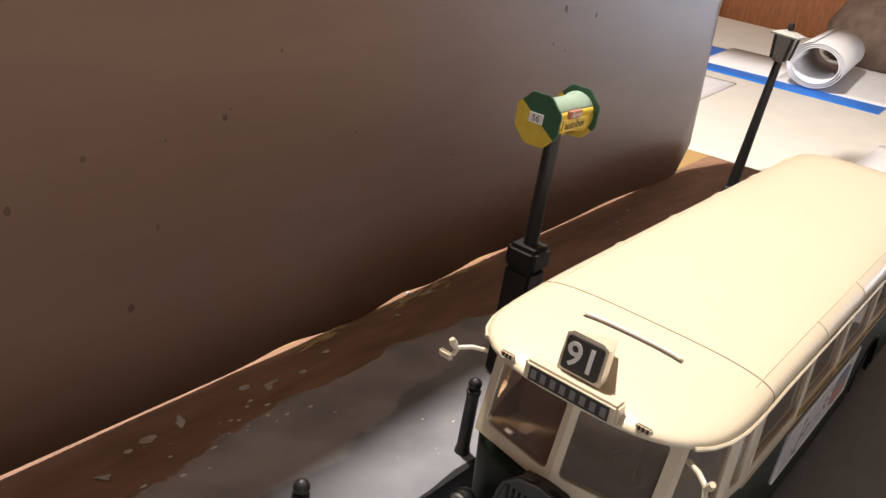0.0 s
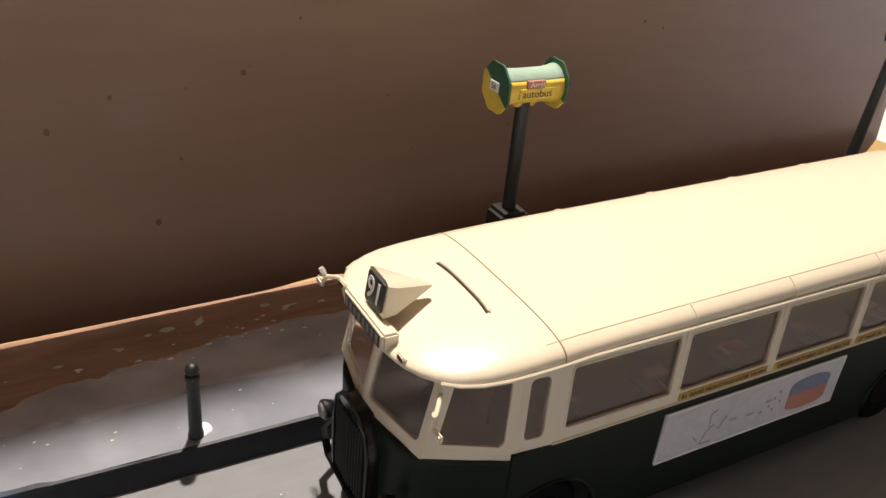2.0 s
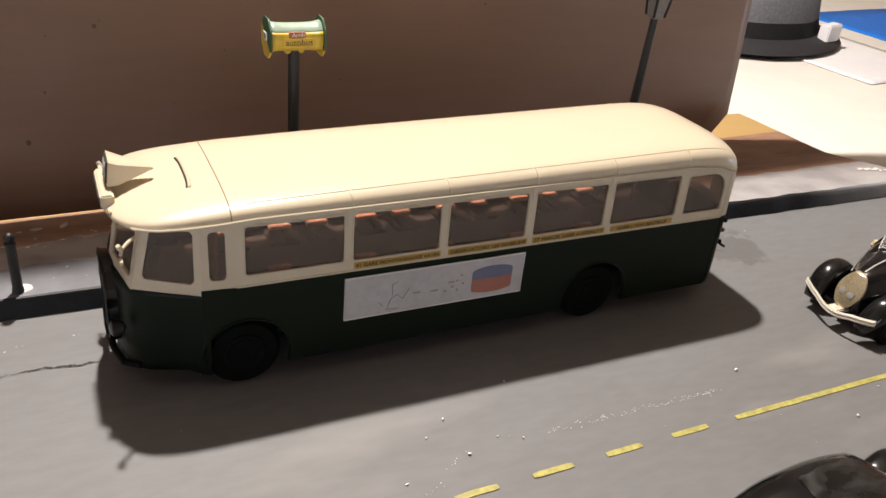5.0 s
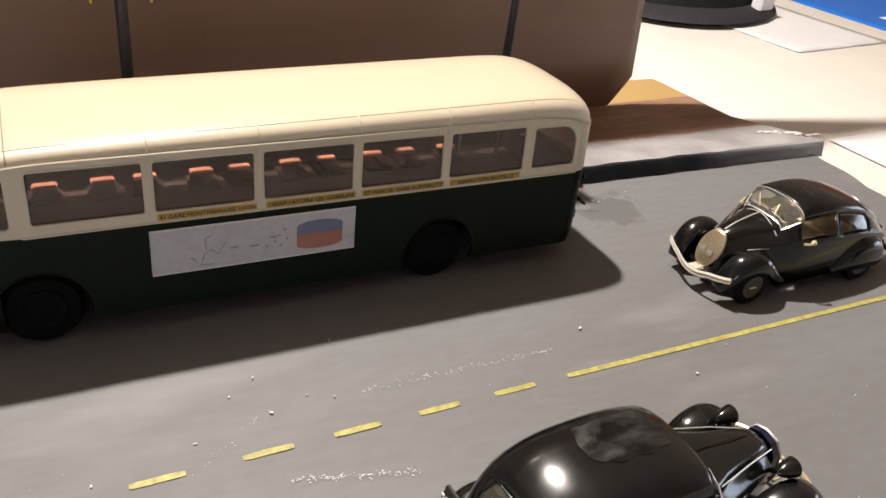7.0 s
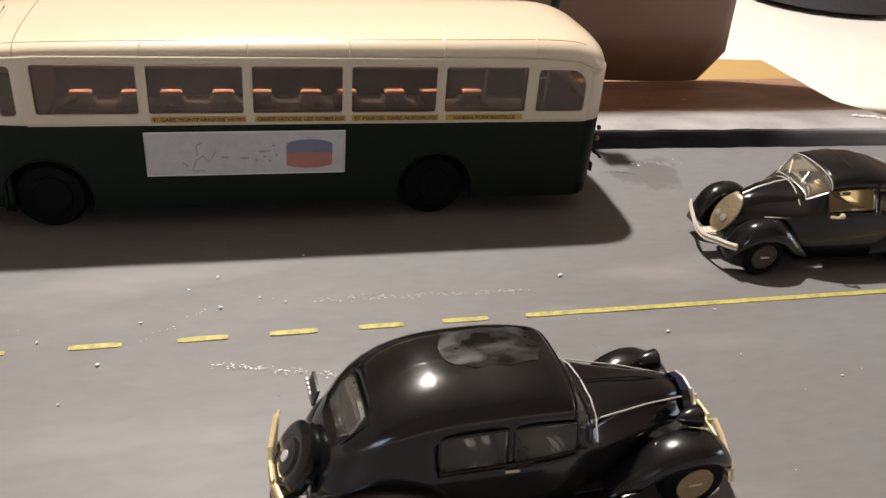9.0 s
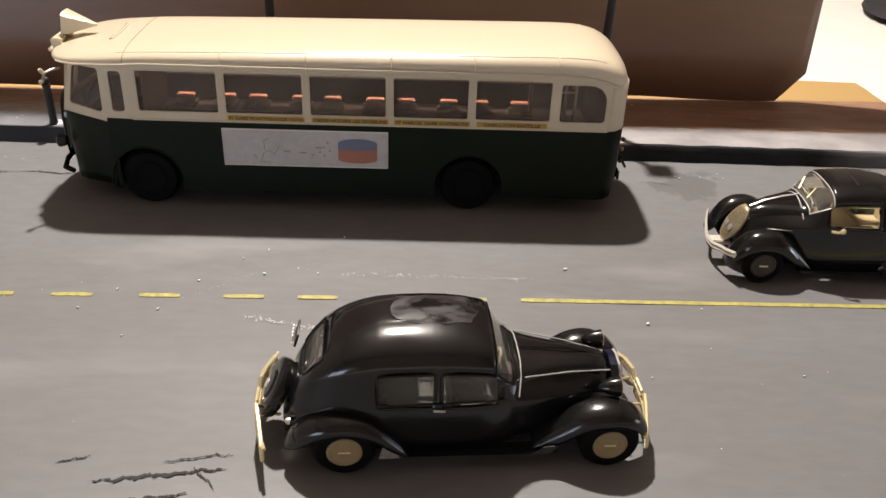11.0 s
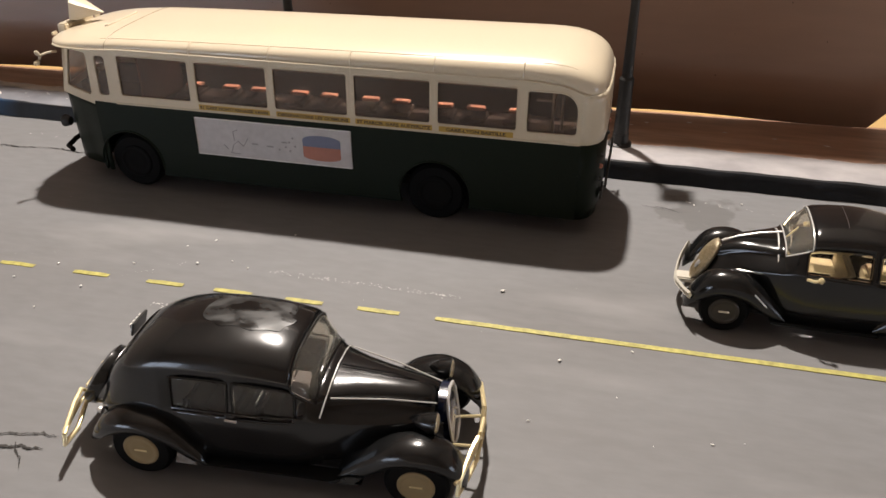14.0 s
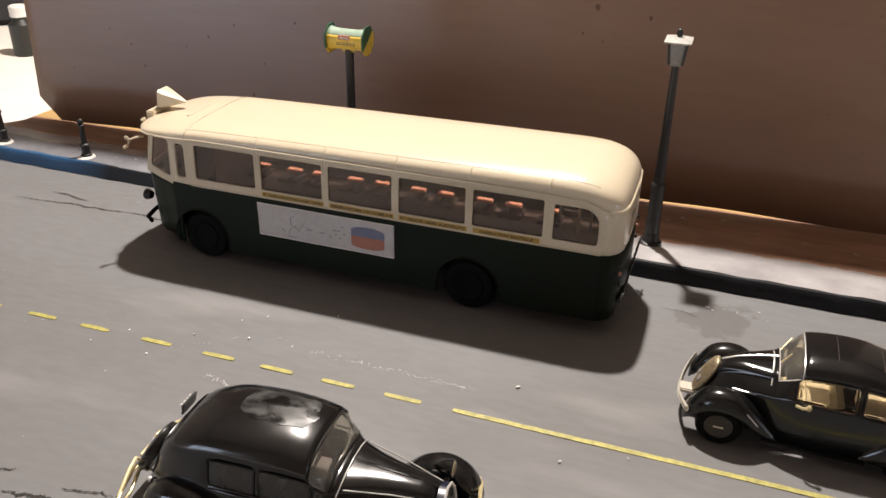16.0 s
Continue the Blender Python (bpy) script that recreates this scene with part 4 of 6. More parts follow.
def bus_side(bus, s):
    """One long side: green skirt with wheel arches below, cream window wall above."""
    low = []
    for cx in (278, 156):
        low += [(cx + 13.2 * math.cos(radians(a)), max(7, 11 + 13.2 * math.sin(radians(a)))) for a in steps(-17.5, 197.5, 22)]
    outline = [(329, 7), (329, 35.5), (144.2, 35.5), (144.2, 11)] + list(reversed(low[23:])) + [(200, 7)] + list(reversed(low[:23]))
    skirt = part("skirt", panel(bmesh.new(), side_place(s), outline, (), 1.4), GREEN, bus, "dark green side skirt", 30)
    for cx in (156, 278):
        pts = [(cx - BX + 13.3 * math.cos(radians(a)), s * (HW + .1), 11 + 13.3 * math.sin(radians(a))) for a in steps(-5, 185, 24)]
        part("arch_lip", tube(bmesh.new(), pts, .4, 6), GREEN, skirt)
    holes = [rounded(a, 38.6, b, 54.0, 1.1) for a, b in WINDOWS]
    holes.append(rounded(310.2, 38.6, 327.6, 53.2, [1.2, 1.6, 6.5, 1.2], 7))
    place = lambda u, v, d: Vector((u - BX, s * (HW - d - .035 * (v - 35.5)), v))
    wall = part("window_wall", panel(bmesh.new(), place, [(153.6, 35.5), (329, 35.5), (329, 54.4), (326, 55.6), (318, 57.0), (153.6, 57.0)], holes, 1.3), CREAM, bus, "cream window wall", 30)
    for h in holes:
        pane = part("pane", panel(bmesh.new(), lambda u, v, d: place(u, v, .7 + d), [(u, v) for u, v in h], (), .25), PANE, wall, "smoky window pane")
        pane.visible_shadow = False
        part("window_frame", tube(bmesh.new(), [place(u, v, .05) for u, v in h], .32, 5, True), CREAM, wall)
    for x in (186.5, 217.2, 247.6, 277.8):
        part("pillar_strip", box(bmesh.new(), (x - BX - .5, s * (HW - .9) - .5, 38.6), (x - BX + .5, s * (HW - .9) + .5, 56.8), .2), CREAM, wall)
    part("belt_rail", box(bmesh.new(), (153.6 - BX, s * HW - .35, 35.2), (329 - BX, s * HW + .35, 35.9), .2), CREAM, wall)
    if s < 0:
        for (a, b), words in zip(((188.2, 216.4), (219, 247.2), (249.2, 277.4), (279.8, 306)), ("91 GARE MONTPARNASSE VAVIN", "OBSERVATOIRE LES GOBELINS", "ST MARCEL GARE AUSTERLITZ", "GARE-LYON BASTILLE")):
            strip = part("route_strip", box(bmesh.new(), (a - BX, -HW - .28, 36.1), (b - BX, -HW + .6, 38.0), .1), OCHRE, wall, "yellow route strip")
            ob = lettering("route_name", words, 1.65, facing((a + b) / 2 - BX, -HW - .3, 37.0, "-y"), LETTER, strip, "", .05)
            wide = max(v.co.x for v in ob.data.vertices) - min(v.co.x for v in ob.data.vertices)
            ob.scale = (min(1.3, (b - a - 1.2) * MM / wide), 1, 1)
        ad = part("poster", box(bmesh.new(), (185.5 - BX, -HW - .45, 18.4), (247.2 - BX, -HW + .5, 33.0), .15), WHITE, bus, "white advertising panel")
        part("poster_frame", tube(bmesh.new(), [(x - BX, -HW - .45, z) for x, z in ((185.6, 18.5), (247.1, 18.5), (247.1, 32.9), (185.6, 32.9))], .28, 5, True), PALE, ad)
        y = -HW - .5
        low = 1.6                                            # the drawing hangs this much lower than its heights below
        f = lambda u, v, d: Vector((u - BX, y - .1 + d, v - low))
        can = [(228.4 + 7.3 + 7.3 * math.cos(radians(a)), 29.8 + 1.9 * math.sin(radians(a))) for a in steps(0, 180, 14)] + [(228.4, 27.2), (243.0, 27.2)]
        part("drawn_tin_lid", panel(bmesh.new(), f, can, (), .3), BLUE, ad, "blue top of a drawn tin")
        can = [(228.4, 27.2), (228.4, 23.4)] + [(235.7 - 7.3 * math.cos(radians(a)), 23.4 - 1.6 * math.sin(radians(a))) for a in steps(0, 180, 14)] + [(243.0, 27.2)]
        part("drawn_tin_body", panel(bmesh.new(), f, can, (), .3), RED, ad, "red body of a drawn tin")
        for pts in (((199.5, 22), (200.5, 25), (202.5, 26.5), (204.5, 24.6), (206.5, 28)), ((198, 23), (196.5, 24.6)), ((201, 26.5), (200.8, 30.2), (202.6, 31)), ((199, 21.6), (203, 21.4))):
            part("ink_stroke", tube(bmesh.new(), [(x - BX, y, z - low) for x, z in pts], .16, 5), INK, ad)
        for x, z, w in ((208, 26.0, 2.4), (214, 25.6, 2.6), (220, 27.8, 2.2), (190, 32.6, 6), (201, 32.4, 8), (213, 32.6, 9)):
            part("ink_bar", box(bmesh.new(), (x - BX, y - .02, z - .3 - low), (x + w - BX, y + .2, z + .3 - low)), WHITE if z > 31 else INK, ad)
        for x, z in ((221.5, 26), (223, 28), (224.5, 29.8), (223.2, 24.6), (225.3, 26.6), (219, 24.8)):
            part("ink_dot", lathe(bmesh.new(), [(.42, 0), (.42, .2)], (x - BX, y + .1, z - low), (0, -1, 0), 8), INK, ad)


def bus_cab(bus, s):
    """The tapering cab side with its quarter light and narrow pane."""
    a, b, c = (153.6 - BX, s * HW), (144.6 - BX, s * (HW - .6)), (126.4 - BX, s * 19.8)
    place, n = between(b, a)
    pl = lambda u, v, d: place(u, v, d) - Vector((0, s * .035 * (v - 35.5), 0))
    hole = rounded(2.0, 38.2, n - 2.4, 53.2, 1.3)
    wall = part("cab_post", panel(bmesh.new(), pl, [(0, 33.6), (n, 35.5), (n, 56.5), (0, 56.5)], [hole], 1.2), CREAM, bus, "cream cab wall")
    part("pane", panel(bmesh.new(), lambda u, v, d: pl(u, v, .5 + d), hole, (), .25), PANE, wall).visible_shadow = False
    place, n2 = between(c, b)
    pl2 = lambda u, v, d: place(u, v, d) - Vector((0, s * .035 * (v - 35.5), 0)) + Vector((3.6 * (v - 35.5) / 19 * (1 - u / n2), 0, 0))
    hole = [(3.4, 39.0), (n2 - 3.2, 37.4), (n2 - 2.2, 38.4), (n2 - 2.2, 52.6), (n2 - 3.2, 53.6), (4.6, 53.6), (3.4, 52.6), (2.6, 40.0)]
    wall = part("cab_side", panel(bmesh.new(), pl2, [(0, 36.0), (n2, 33.6), (n2, 56.5), (0, 56.0)], [hole], 1.2), CREAM, bus, "cream cab side")
    part("pane", panel(bmesh.new(), lambda u, v, d: pl2(u, v, .5 + d), hole, (), .25), PANE, wall).visible_shadow = False
    # green lower cab side
    bm = bmesh.new()
    rows = []
    plan = [(-146, HW), (-144.6, HW - .25), (-140, HW - 1.6), (-135, HW - 3.5), (-130, 20.9), (-126.6, 18.2), (-124.4, 14), (-123.2, 8), (-122.6, 3), (-122.4, 0)]
    for z in (7, 11, 16, 22, 28, 33, 35.8):
        k = 1 - .10 * ((35.8 - z) / 27)
        rows.append([Vector((-u - BX, s * w * (k if u > -144 else 1), min(z, lerp([(-146, 35.2), (-144.6, 33.8), (-135, 34.8), (-126, 35.8)], u)))) for u, w in plan])
    skin(bm, rows)
    thicken(part("cab_skirt", bm, GREEN, bus, "dark green cab panel", 50), 1.0)
    # windscreen half
    place, n3 = between((122.6 - BX, 0), (126.4 - BX, s * 19.8), 3.6)
    hole = rounded(1.4, 38.4, n3 - 2.0, 53.2, 1.4)
    wall = part("screen_frame", panel(bmesh.new(), place, [(0, 35.4), (n3, 35.8), (n3, 56), (0, 57)], [hole], 1.2), CREAM, bus, "cream windscreen surround")
    part("windscreen", panel(bmesh.new(), lambda u, v, d: place(u, v, .5 + d), hole, (), .25), PANE, wall).visible_shadow = False
    # mirror on its arm
    arm = part("mirror_arm", tube(bmesh.new(), [(128.5 - BX, s * 21.5, 52.4), (126.6 - BX, s * 24.2, 52.6), (125.0 - BX, s * 26.2, 52.0), (124.4 - BX, s * 26.8, 50.4)], .5, 8), CREAM, bus, "cream mirror arm")
    part("mirror", box(bmesh.new(), (123.9 - BX, s * 28.4 - 1.7, 48.7), (124.8 - BX, s * 28.4 + 1.7, 50.5), .4), CREAM, arm)
    part("indicator_arm", tube(bmesh.new(), [(124.8 - BX, s * 26.4, 51.8), (124.4 - BX, s * 27.0, 52.8), (124.0 - BX, s * 27.4, 53.8)], [.5, .8, .6], 8), CREAM, arm)
    # headlamp and bumper end
    lamp = part("headlamp", lathe(bmesh.new(), [(.4, -2.5), (1.8, -1.8), (2.4, 0), (2.5, 1), (2.2, 1.3)], (122.0 - BX, s * 16.5, 22), (-1, 0, 0), 16), IRON, bus)
    part("lens", lathe(bmesh.new(), [(2.1, 1.2), (1.6, 1.8), (.05, 2.1)], (122.0 - BX, s * 16.5, 22), (-1, 0, 0), 16), DIM, lamp, "dull grey lamp lens")
    part("bumper", tube(bmesh.new(), [(120.4 - BX, s * .2, 12.5), (120.8 - BX, s * 12, 12.5), (122.8 - BX, s * 20, 12.5), (127 - BX, s * 23, 12.5)], 1.0, 8), RUBBER, bus)


def rooftop_sign(bus):
    x0 = 124.2 - BX
    bm = bmesh.new()
    front = [(-4.4, 59.6), (4.4, 59.6), (4.2, 66.6), (3.0, 67.4), (-3.0, 67.4), (-4.2, 66.6)]
    skin(bm, [[Vector((x0 + (.9 if z > 62 else 0), y, z)) for y, z in front + front[:1]], [Vector((x0 + 3 , y * .95, 59.8 + (z - 59.6) * .85)) for y, z in front + front[:1]],
              [Vector((137 - BX, y * .12, 62.2 + (z - 59.6) * .05)) for y, z in front + front[:1]]], caps=True)
    sign = part("number_box", bm, CREAM, bus, "cream pointed route number box", 30)
    part("number_face", panel(bmesh.new(), lambda u, v, d: Vector((x0 - .45 + d + .9 * (v - 59.6) / 7, -u, v)), rounded(-3.7, 60.2, 3.7, 66.6, .7), (), .4), SIGNBLACK, sign, "black number face")
    m = facing(x0 - .1, 0, 63.3, "-x") @ Matrix.Rotation(radians(-7), 4, "X")
    lettering("number", "91", 6.6, m, PALE, sign, "pale digits", .08)
    board = part("destination_board", box(bmesh.new(), (121.9 - BX, -9.6, 55.4), (125.5 - BX, 9.6, 59.4), .5), CREAM, bus, "cream destination board")
    face = part("board_face", box(bmesh.new(), (121.65 - BX, -8.2, 56.0), (122.1 - BX, 8.2, 58.8)), SIGNBLACK, board, "dark board face")
    for y in steps(-7.2, 7.2, 7):
        part("letter_bar", box(bmesh.new(), (121.55 - BX, y - .55, 56.5), (121.8 - BX, y + .55, 58.3)), DIM, face)
    for s in (-1, 1):
        small = part("marker_plate", box(bmesh.new(), (123.3 - BX, s * 14.2 - 1.6, 56.4), (124.2 - BX, s * 14.2 + 1.6, 57.8), .3), CREAM, board)
        for y in (-.8, 0, .8):
            part("letter_bar", box(bmesh.new(), (123.15 - BX, s * 14.2 + y - .25, 56.7), (123.4 - BX, s * 14.2 + y + .25, 57.5)), LETTER, small)


def bus_rear(bus):
    bm = bmesh.new()
    plan = [(328.8, -HW), (332.2, -HW + .9), (334.8, -HW + 3.4), (336.4, -HW + 7.6), (337, 0), (336.4, HW - 7.6), (334.8, HW - 3.4), (332.2, HW - .9), (328.8, HW)]
    skin(bm, [[Vector((x - BX - (.9 if z < 12 else 0), y, z)) for x, y in plan] for z in (7, 12, 24, 35.5)])
    skirt = part("rear_skirt", bm, GREEN, bus, "dark green rounded rear", 50)
    thicken(skirt, 1.2)
    cols = []
    for z in (35.5, 38.5, 46, 50, 53):
        cols.append([Vector((x - BX, y * (1 - .0013 * (z - 35.5)), z)) for x, y in plan[:4] + [(336.8, -12), (337, -11), (337, 11), (336.8, 12)] + plan[5:]])
    bm = bmesh.new()
    skin(bm, cols, skip=lambda i, j: i in (1, 2) and j == 5)
    wall = part("rear_wall", bm, CREAM, bus, "cream rounded rear wall", 50)
    thicken(wall, 1.2)
    part("rear_window", box(bmesh.new(), (335.9 - BX, -11, 38.5), (336.3 - BX, 11, 50)), PANE, wall).visible_shadow = False
    for s in (-1, 1):
        for z in (31, 27, 22):
            part("rear_lamp", lathe(bmesh.new(), [(.9, 0), (.9, .7), (.5, 1.1), (.05, 1.2)], (336.0 - BX, s * 22, z), (1, 0, 0), 10), IRON if z != 27 else RED, skirt)
    part("rear_plate", box(bmesh.new(), (336.8 - BX, -20, 13), (337.6 - BX, -11, 16.4), .2), SIGNBLACK, skirt)
    part("rear_rail", tube(bmesh.new(), [(338.5 - BX, y, 20) for y in (-23, -10, 10, 23)], .5, 6), IRON, skirt)


def bus_inside(bus):
    part("floor_plate", box(bmesh.new(), (146 - BX, -HW + 1.5, 24), (328 - BX, HW - 1.5, 25.2)), SEATBACK, bus, "brown interior floor")
    part("cab_floor", box(bmesh.new(), (127 - BX, -16, 26.8), (145.9 - BX, 16, 28.3)), SEATBACK, bus)
    part("chassis", box(bmesh.new(), (132 - BX, -14, 8), (330 - BX, 14, 12), 1), IRON, bus)
    part("headlining", box(bmesh.new(), (150 - BX, -HW + 2, 55.6), (326 - BX, HW - 2, 56.4)), CABIN, bus, "brown ceiling lining")
    part("partition", box(bmesh.new(), (151.5 - BX, -6, 21), (152.4 - BX, HW - 2, 55.4)), CABIN, bus, "brown cab partition")
    far_row = [(x, 17.0) for x in (161, 178, 191, 209, 222, 240, 253, 271, 284, 301)]
    near_row = [(x, -10.5) for x in (171, 199, 227, 255, 283)]
    for x, y in far_row + near_row:
        lean = 1.6 if y < 0 or round((x - 160) / 15.5) % 2 else -1.6
        seat = part("seat", box(bmesh.new(), (x - BX - 5.0, y - 6, 25.1), (x - BX + 5.0, y + 6, 26.6), .5), SEATBACK, bus, "dark upholstered seat")
        part("seat_back", box(bmesh.new(), (x - BX - 1.6 + lean, y - 6, 26.3), (x - BX + 1.6 + lean, y + 6, 27.9), .6), SEATBACK, seat)
        # bright salmon bar stands in for the lamplit strip of the seat top
        part("lit_top_strip", box(bmesh.new(), (x - BX - 3.7, y + .6, 28.0), (x - BX + 3.7, y + 4.4, 29.1), .4), SEAT, seat, "salmon seat top cut to its lit strip")
    for x, y in ((318, -14), (319, 12), (305, 16)):
        part("grab_pole", tube(bmesh.new(), [(x - BX, y, 21), (x - BX, y, 56)], .6, 8), CHROME, bus, "silver grab pole")
    part("platform_rail", tube(bmesh.new(), [(312 - BX, -14, 46), (318 - BX, -14, 46), (318 - BX, -4, 46)], .5, 8), CHROME, bus)
    part("steering_wheel", tube(bmesh.new(), [(134 - BX + 1.5 * math.sin(a), -10 + 4 * math.cos(a), 40 + 3 * math.sin(a)) for a in steps(0, math.tau * 15 / 16, 15)], .4, 6, True), IRON, bus)


def build_bus():
    bus = thing("model_bus", BX, BY, 0, "cream and dark green vintage model bus with a white advertising panel", "bus")
    bus_roof(bus)
    for s in (-1, 1):
        bus_side(bus, s)
        bus_cab(bus, s)
        for x in (156, 278):
            tyre_and_rim(bus, x - BX, s * (HW - 5.4), 11, 6.5, s, RUBBER, 6.6)
    rooftop_sign(bus)
    bus_rear(bus)
    bus_inside(bus)
    shell = [(-7.6, 12), (7.6, 12), (8.6, 16), (8.8, 28), (7.4, 33.5), (4.4, 36.4), (0, 37.4), (-4.4, 36.4), (-7.4, 33.5), (-8.8, 28), (-8.6, 16)]
    radiator = part("radiator", panel(bmesh.new(), lambda u, v, d: Vector((120.2 - BX + d + .05 * abs(u), u, v)), shell, (), 3.4), BLACK, bus, "black radiator shell")
    part("radiator_rim", tube(bmesh.new(), [(120.1 - BX + .05 * abs(u), u, v) for u, v in shell], .5, 6, True), BLACK, radiator)
    for y in steps(-6.4, 6.4, 10):
        part("radiator_bar", box(bmesh.new(), (119.8 - BX + .05 * abs(y), y - .22, 14.5), (120.3 - BX + .05 * abs(y), y + .22, 33), .1), IRON, radiator)


build_bus()

# ---- the two saloon cars ----


def car_body(car, spec, mat):
    """The shell from tail to grille: a grid of cross sections with window openings cut into the cabin."""
    xs, vs = spec["xs"], spec["vs"]
    top, half, sill, belt, roof_half_w = spec["top"], spec["half"], spec["sill"], spec["belt"], spec["roof_half"]
    rows = []
    for x in xs:
        edge = spec["edge"]
        zt, h, rh, zb = curve(top, x), curve(half, x), curve(roof_half_w, x), min(curve(belt, x), curve(top, x) - 1.2)
        ring = []
        for v in vs:
            a = abs(v)
            if a >= 2:          # sill to belt
                f = a - 2
                y, z = h * (1 - .06 * f * f), zb + (sill - zb) * f
            elif a >= 1:        # belt to the roof's edge
                f = 2 - a
                zr = zb + (zt - zb) * edge
                y = h + (rh - h) * (f ** 1.3)
                z = zb + (zr - zb) * f
            else:               # over the roof
                zr = zb + (zt - zb) * edge
                t = a * math.pi / 2
                y, z = rh * math.sin(t) ** .8, zr + (zt - zr) * math.cos(t) ** .75
            ring.append(Vector((x, math.copysign(y, v) if v else 0.0, z)))
        rows.append(ring)
    holes = {}
    corners = {}
    for w in spec["windows"]:
        i0, i1 = xs.index(w[0]), xs.index(w[1])
        for sgn in (-1, 1):
            js = [j for j in range(len(vs) - 1) if w[2] <= abs((vs[j] + vs[j + 1]) / 2) <= w[3] and (vs[j] + vs[j + 1]) * sgn > 0]
            if w[2] == 0:
                js = [j for j in range(len(vs) - 1) if abs((vs[j] + vs[j + 1]) / 2) <= w[3]]
            for i in range(i0, i1):
                for j in js:
                    holes[i, j] = 1
            corners[i0, min(js)], corners[i0, max(js)], corners[i1 - 1, max(js)], corners[i1 - 1, min(js)] = 0, 1, 2, 3
            if w[2] == 0:
                break
    bm = bmesh.new()
    skin(bm, rows, caps=True, skip=lambda i, j: (i, j) in holes, corner=lambda i, j: corners.get((i, j)))
    body = part("body", bm, mat, car, "glossy black car body", 50)
    thicken(body, .5)
    # a pane for each opening
    for w in spec["windows"]:
        i0, i1 = xs.index(w[0]), xs.index(w[1])
        for sgn in (-1, 1):
            js = [j for j in range(len(vs) - 1) if w[2] <= abs((vs[j] + vs[j + 1]) / 2) <= w[3] and ((vs[j] + vs[j + 1]) * sgn > 0 or w[2] == 0)]
            sub = [[rows[i][j] * 1.0 for j in range(min(js), max(js) + 2)] for i in range(i0, i1 + 1)]
            mid = sum((p for r in sub for p in r), Vector()) / (len(sub) * len(sub[0]))
            inward = Vector((0, -mid.y, 0)).normalized() * .35 if w[2] else Vector((-.3 if mid.x > 0 else .3, 0, -.2))
            bm = bmesh.new()
            skin(bm, [[p + inward for p in r] for r in sub])
            pane = part("windscreen" if w[2] == 0 and mid.x > 0 else "rear_window" if w[2] == 0 else "side_window", bm, SMOKED if w[2] == 0 and mid.x < 0 and spec["blind"] else HAZE if w[2] == 0 else spec["side_glass"], body, "", 60)
            thicken(pane, .15)
            pane.visible_shadow = False
            rim = [sub[0][k] for k in range(len(sub[0]))] + [r[-1] for r in sub[1:]] + list(reversed(sub[-1][:-1])) + [r[0] for r in reversed(sub[1:-1])]
            part("window_trim", tube(bmesh.new(), rim, .22, 5, True), spec["trim"] if w[2] == 0 and mid.x > 0 else mat, body)
            if w[2] == 0:
                break
    return body, rows


def fender(parent, pts, mat, seg=14, name="wing"):
    """A swelling wing: stations of (x, y, z, half width, height)."""
    bm = bmesh.new()
    fine = []
    keys = [[(p[0], p[k]) for p in pts] for k in range(1, 5)]
    for x in steps(pts[0][0], pts[-1][0], 20):
        fine.append((x, *[curve(k, x) for k in keys]))
    rows = []
    for x, y, z, w, h in fine:
        ring = []
        for k in range(seg + 1):
            a = math.pi * k / seg
            c, s = math.cos(a), math.sin(a)
            ring.append(Vector((x, y + w * math.copysign(abs(c) ** .8, c), z + h * abs(s) ** .8)))
        rows.append(ring)
    skin(bm, rows, caps=True)
    return thicken(part(name, bm, mat, parent, "", 60), .4)


def dense(marks, extra):
    return sorted(set(marks) | set(extra))


def seats(car, body, x_front, x_rear, w, z, cloth):
    for x in (x_front, x_rear):
        seat = part("seat", box(bmesh.new(), (x - 5, -w, z - 5), (x + 4, w, z), 1), cloth, car, "upholstered seat")
        part("seat_back", box(bmesh.new(), (x - 6.5, -w, z - 4), (x - 4.4, w, z + 7), .8), cloth, seat)
    part("steering_wheel", tube(bmesh.new(), [(x_front + 7 + 1.0 * math.sin(a), 6 + 2.6 * math.cos(a), z + 4.5 + 2.4 * math.sin(a)) for a in steps(0, math.tau * 15 / 16, 15)], .3, 6, True), TAN, car)


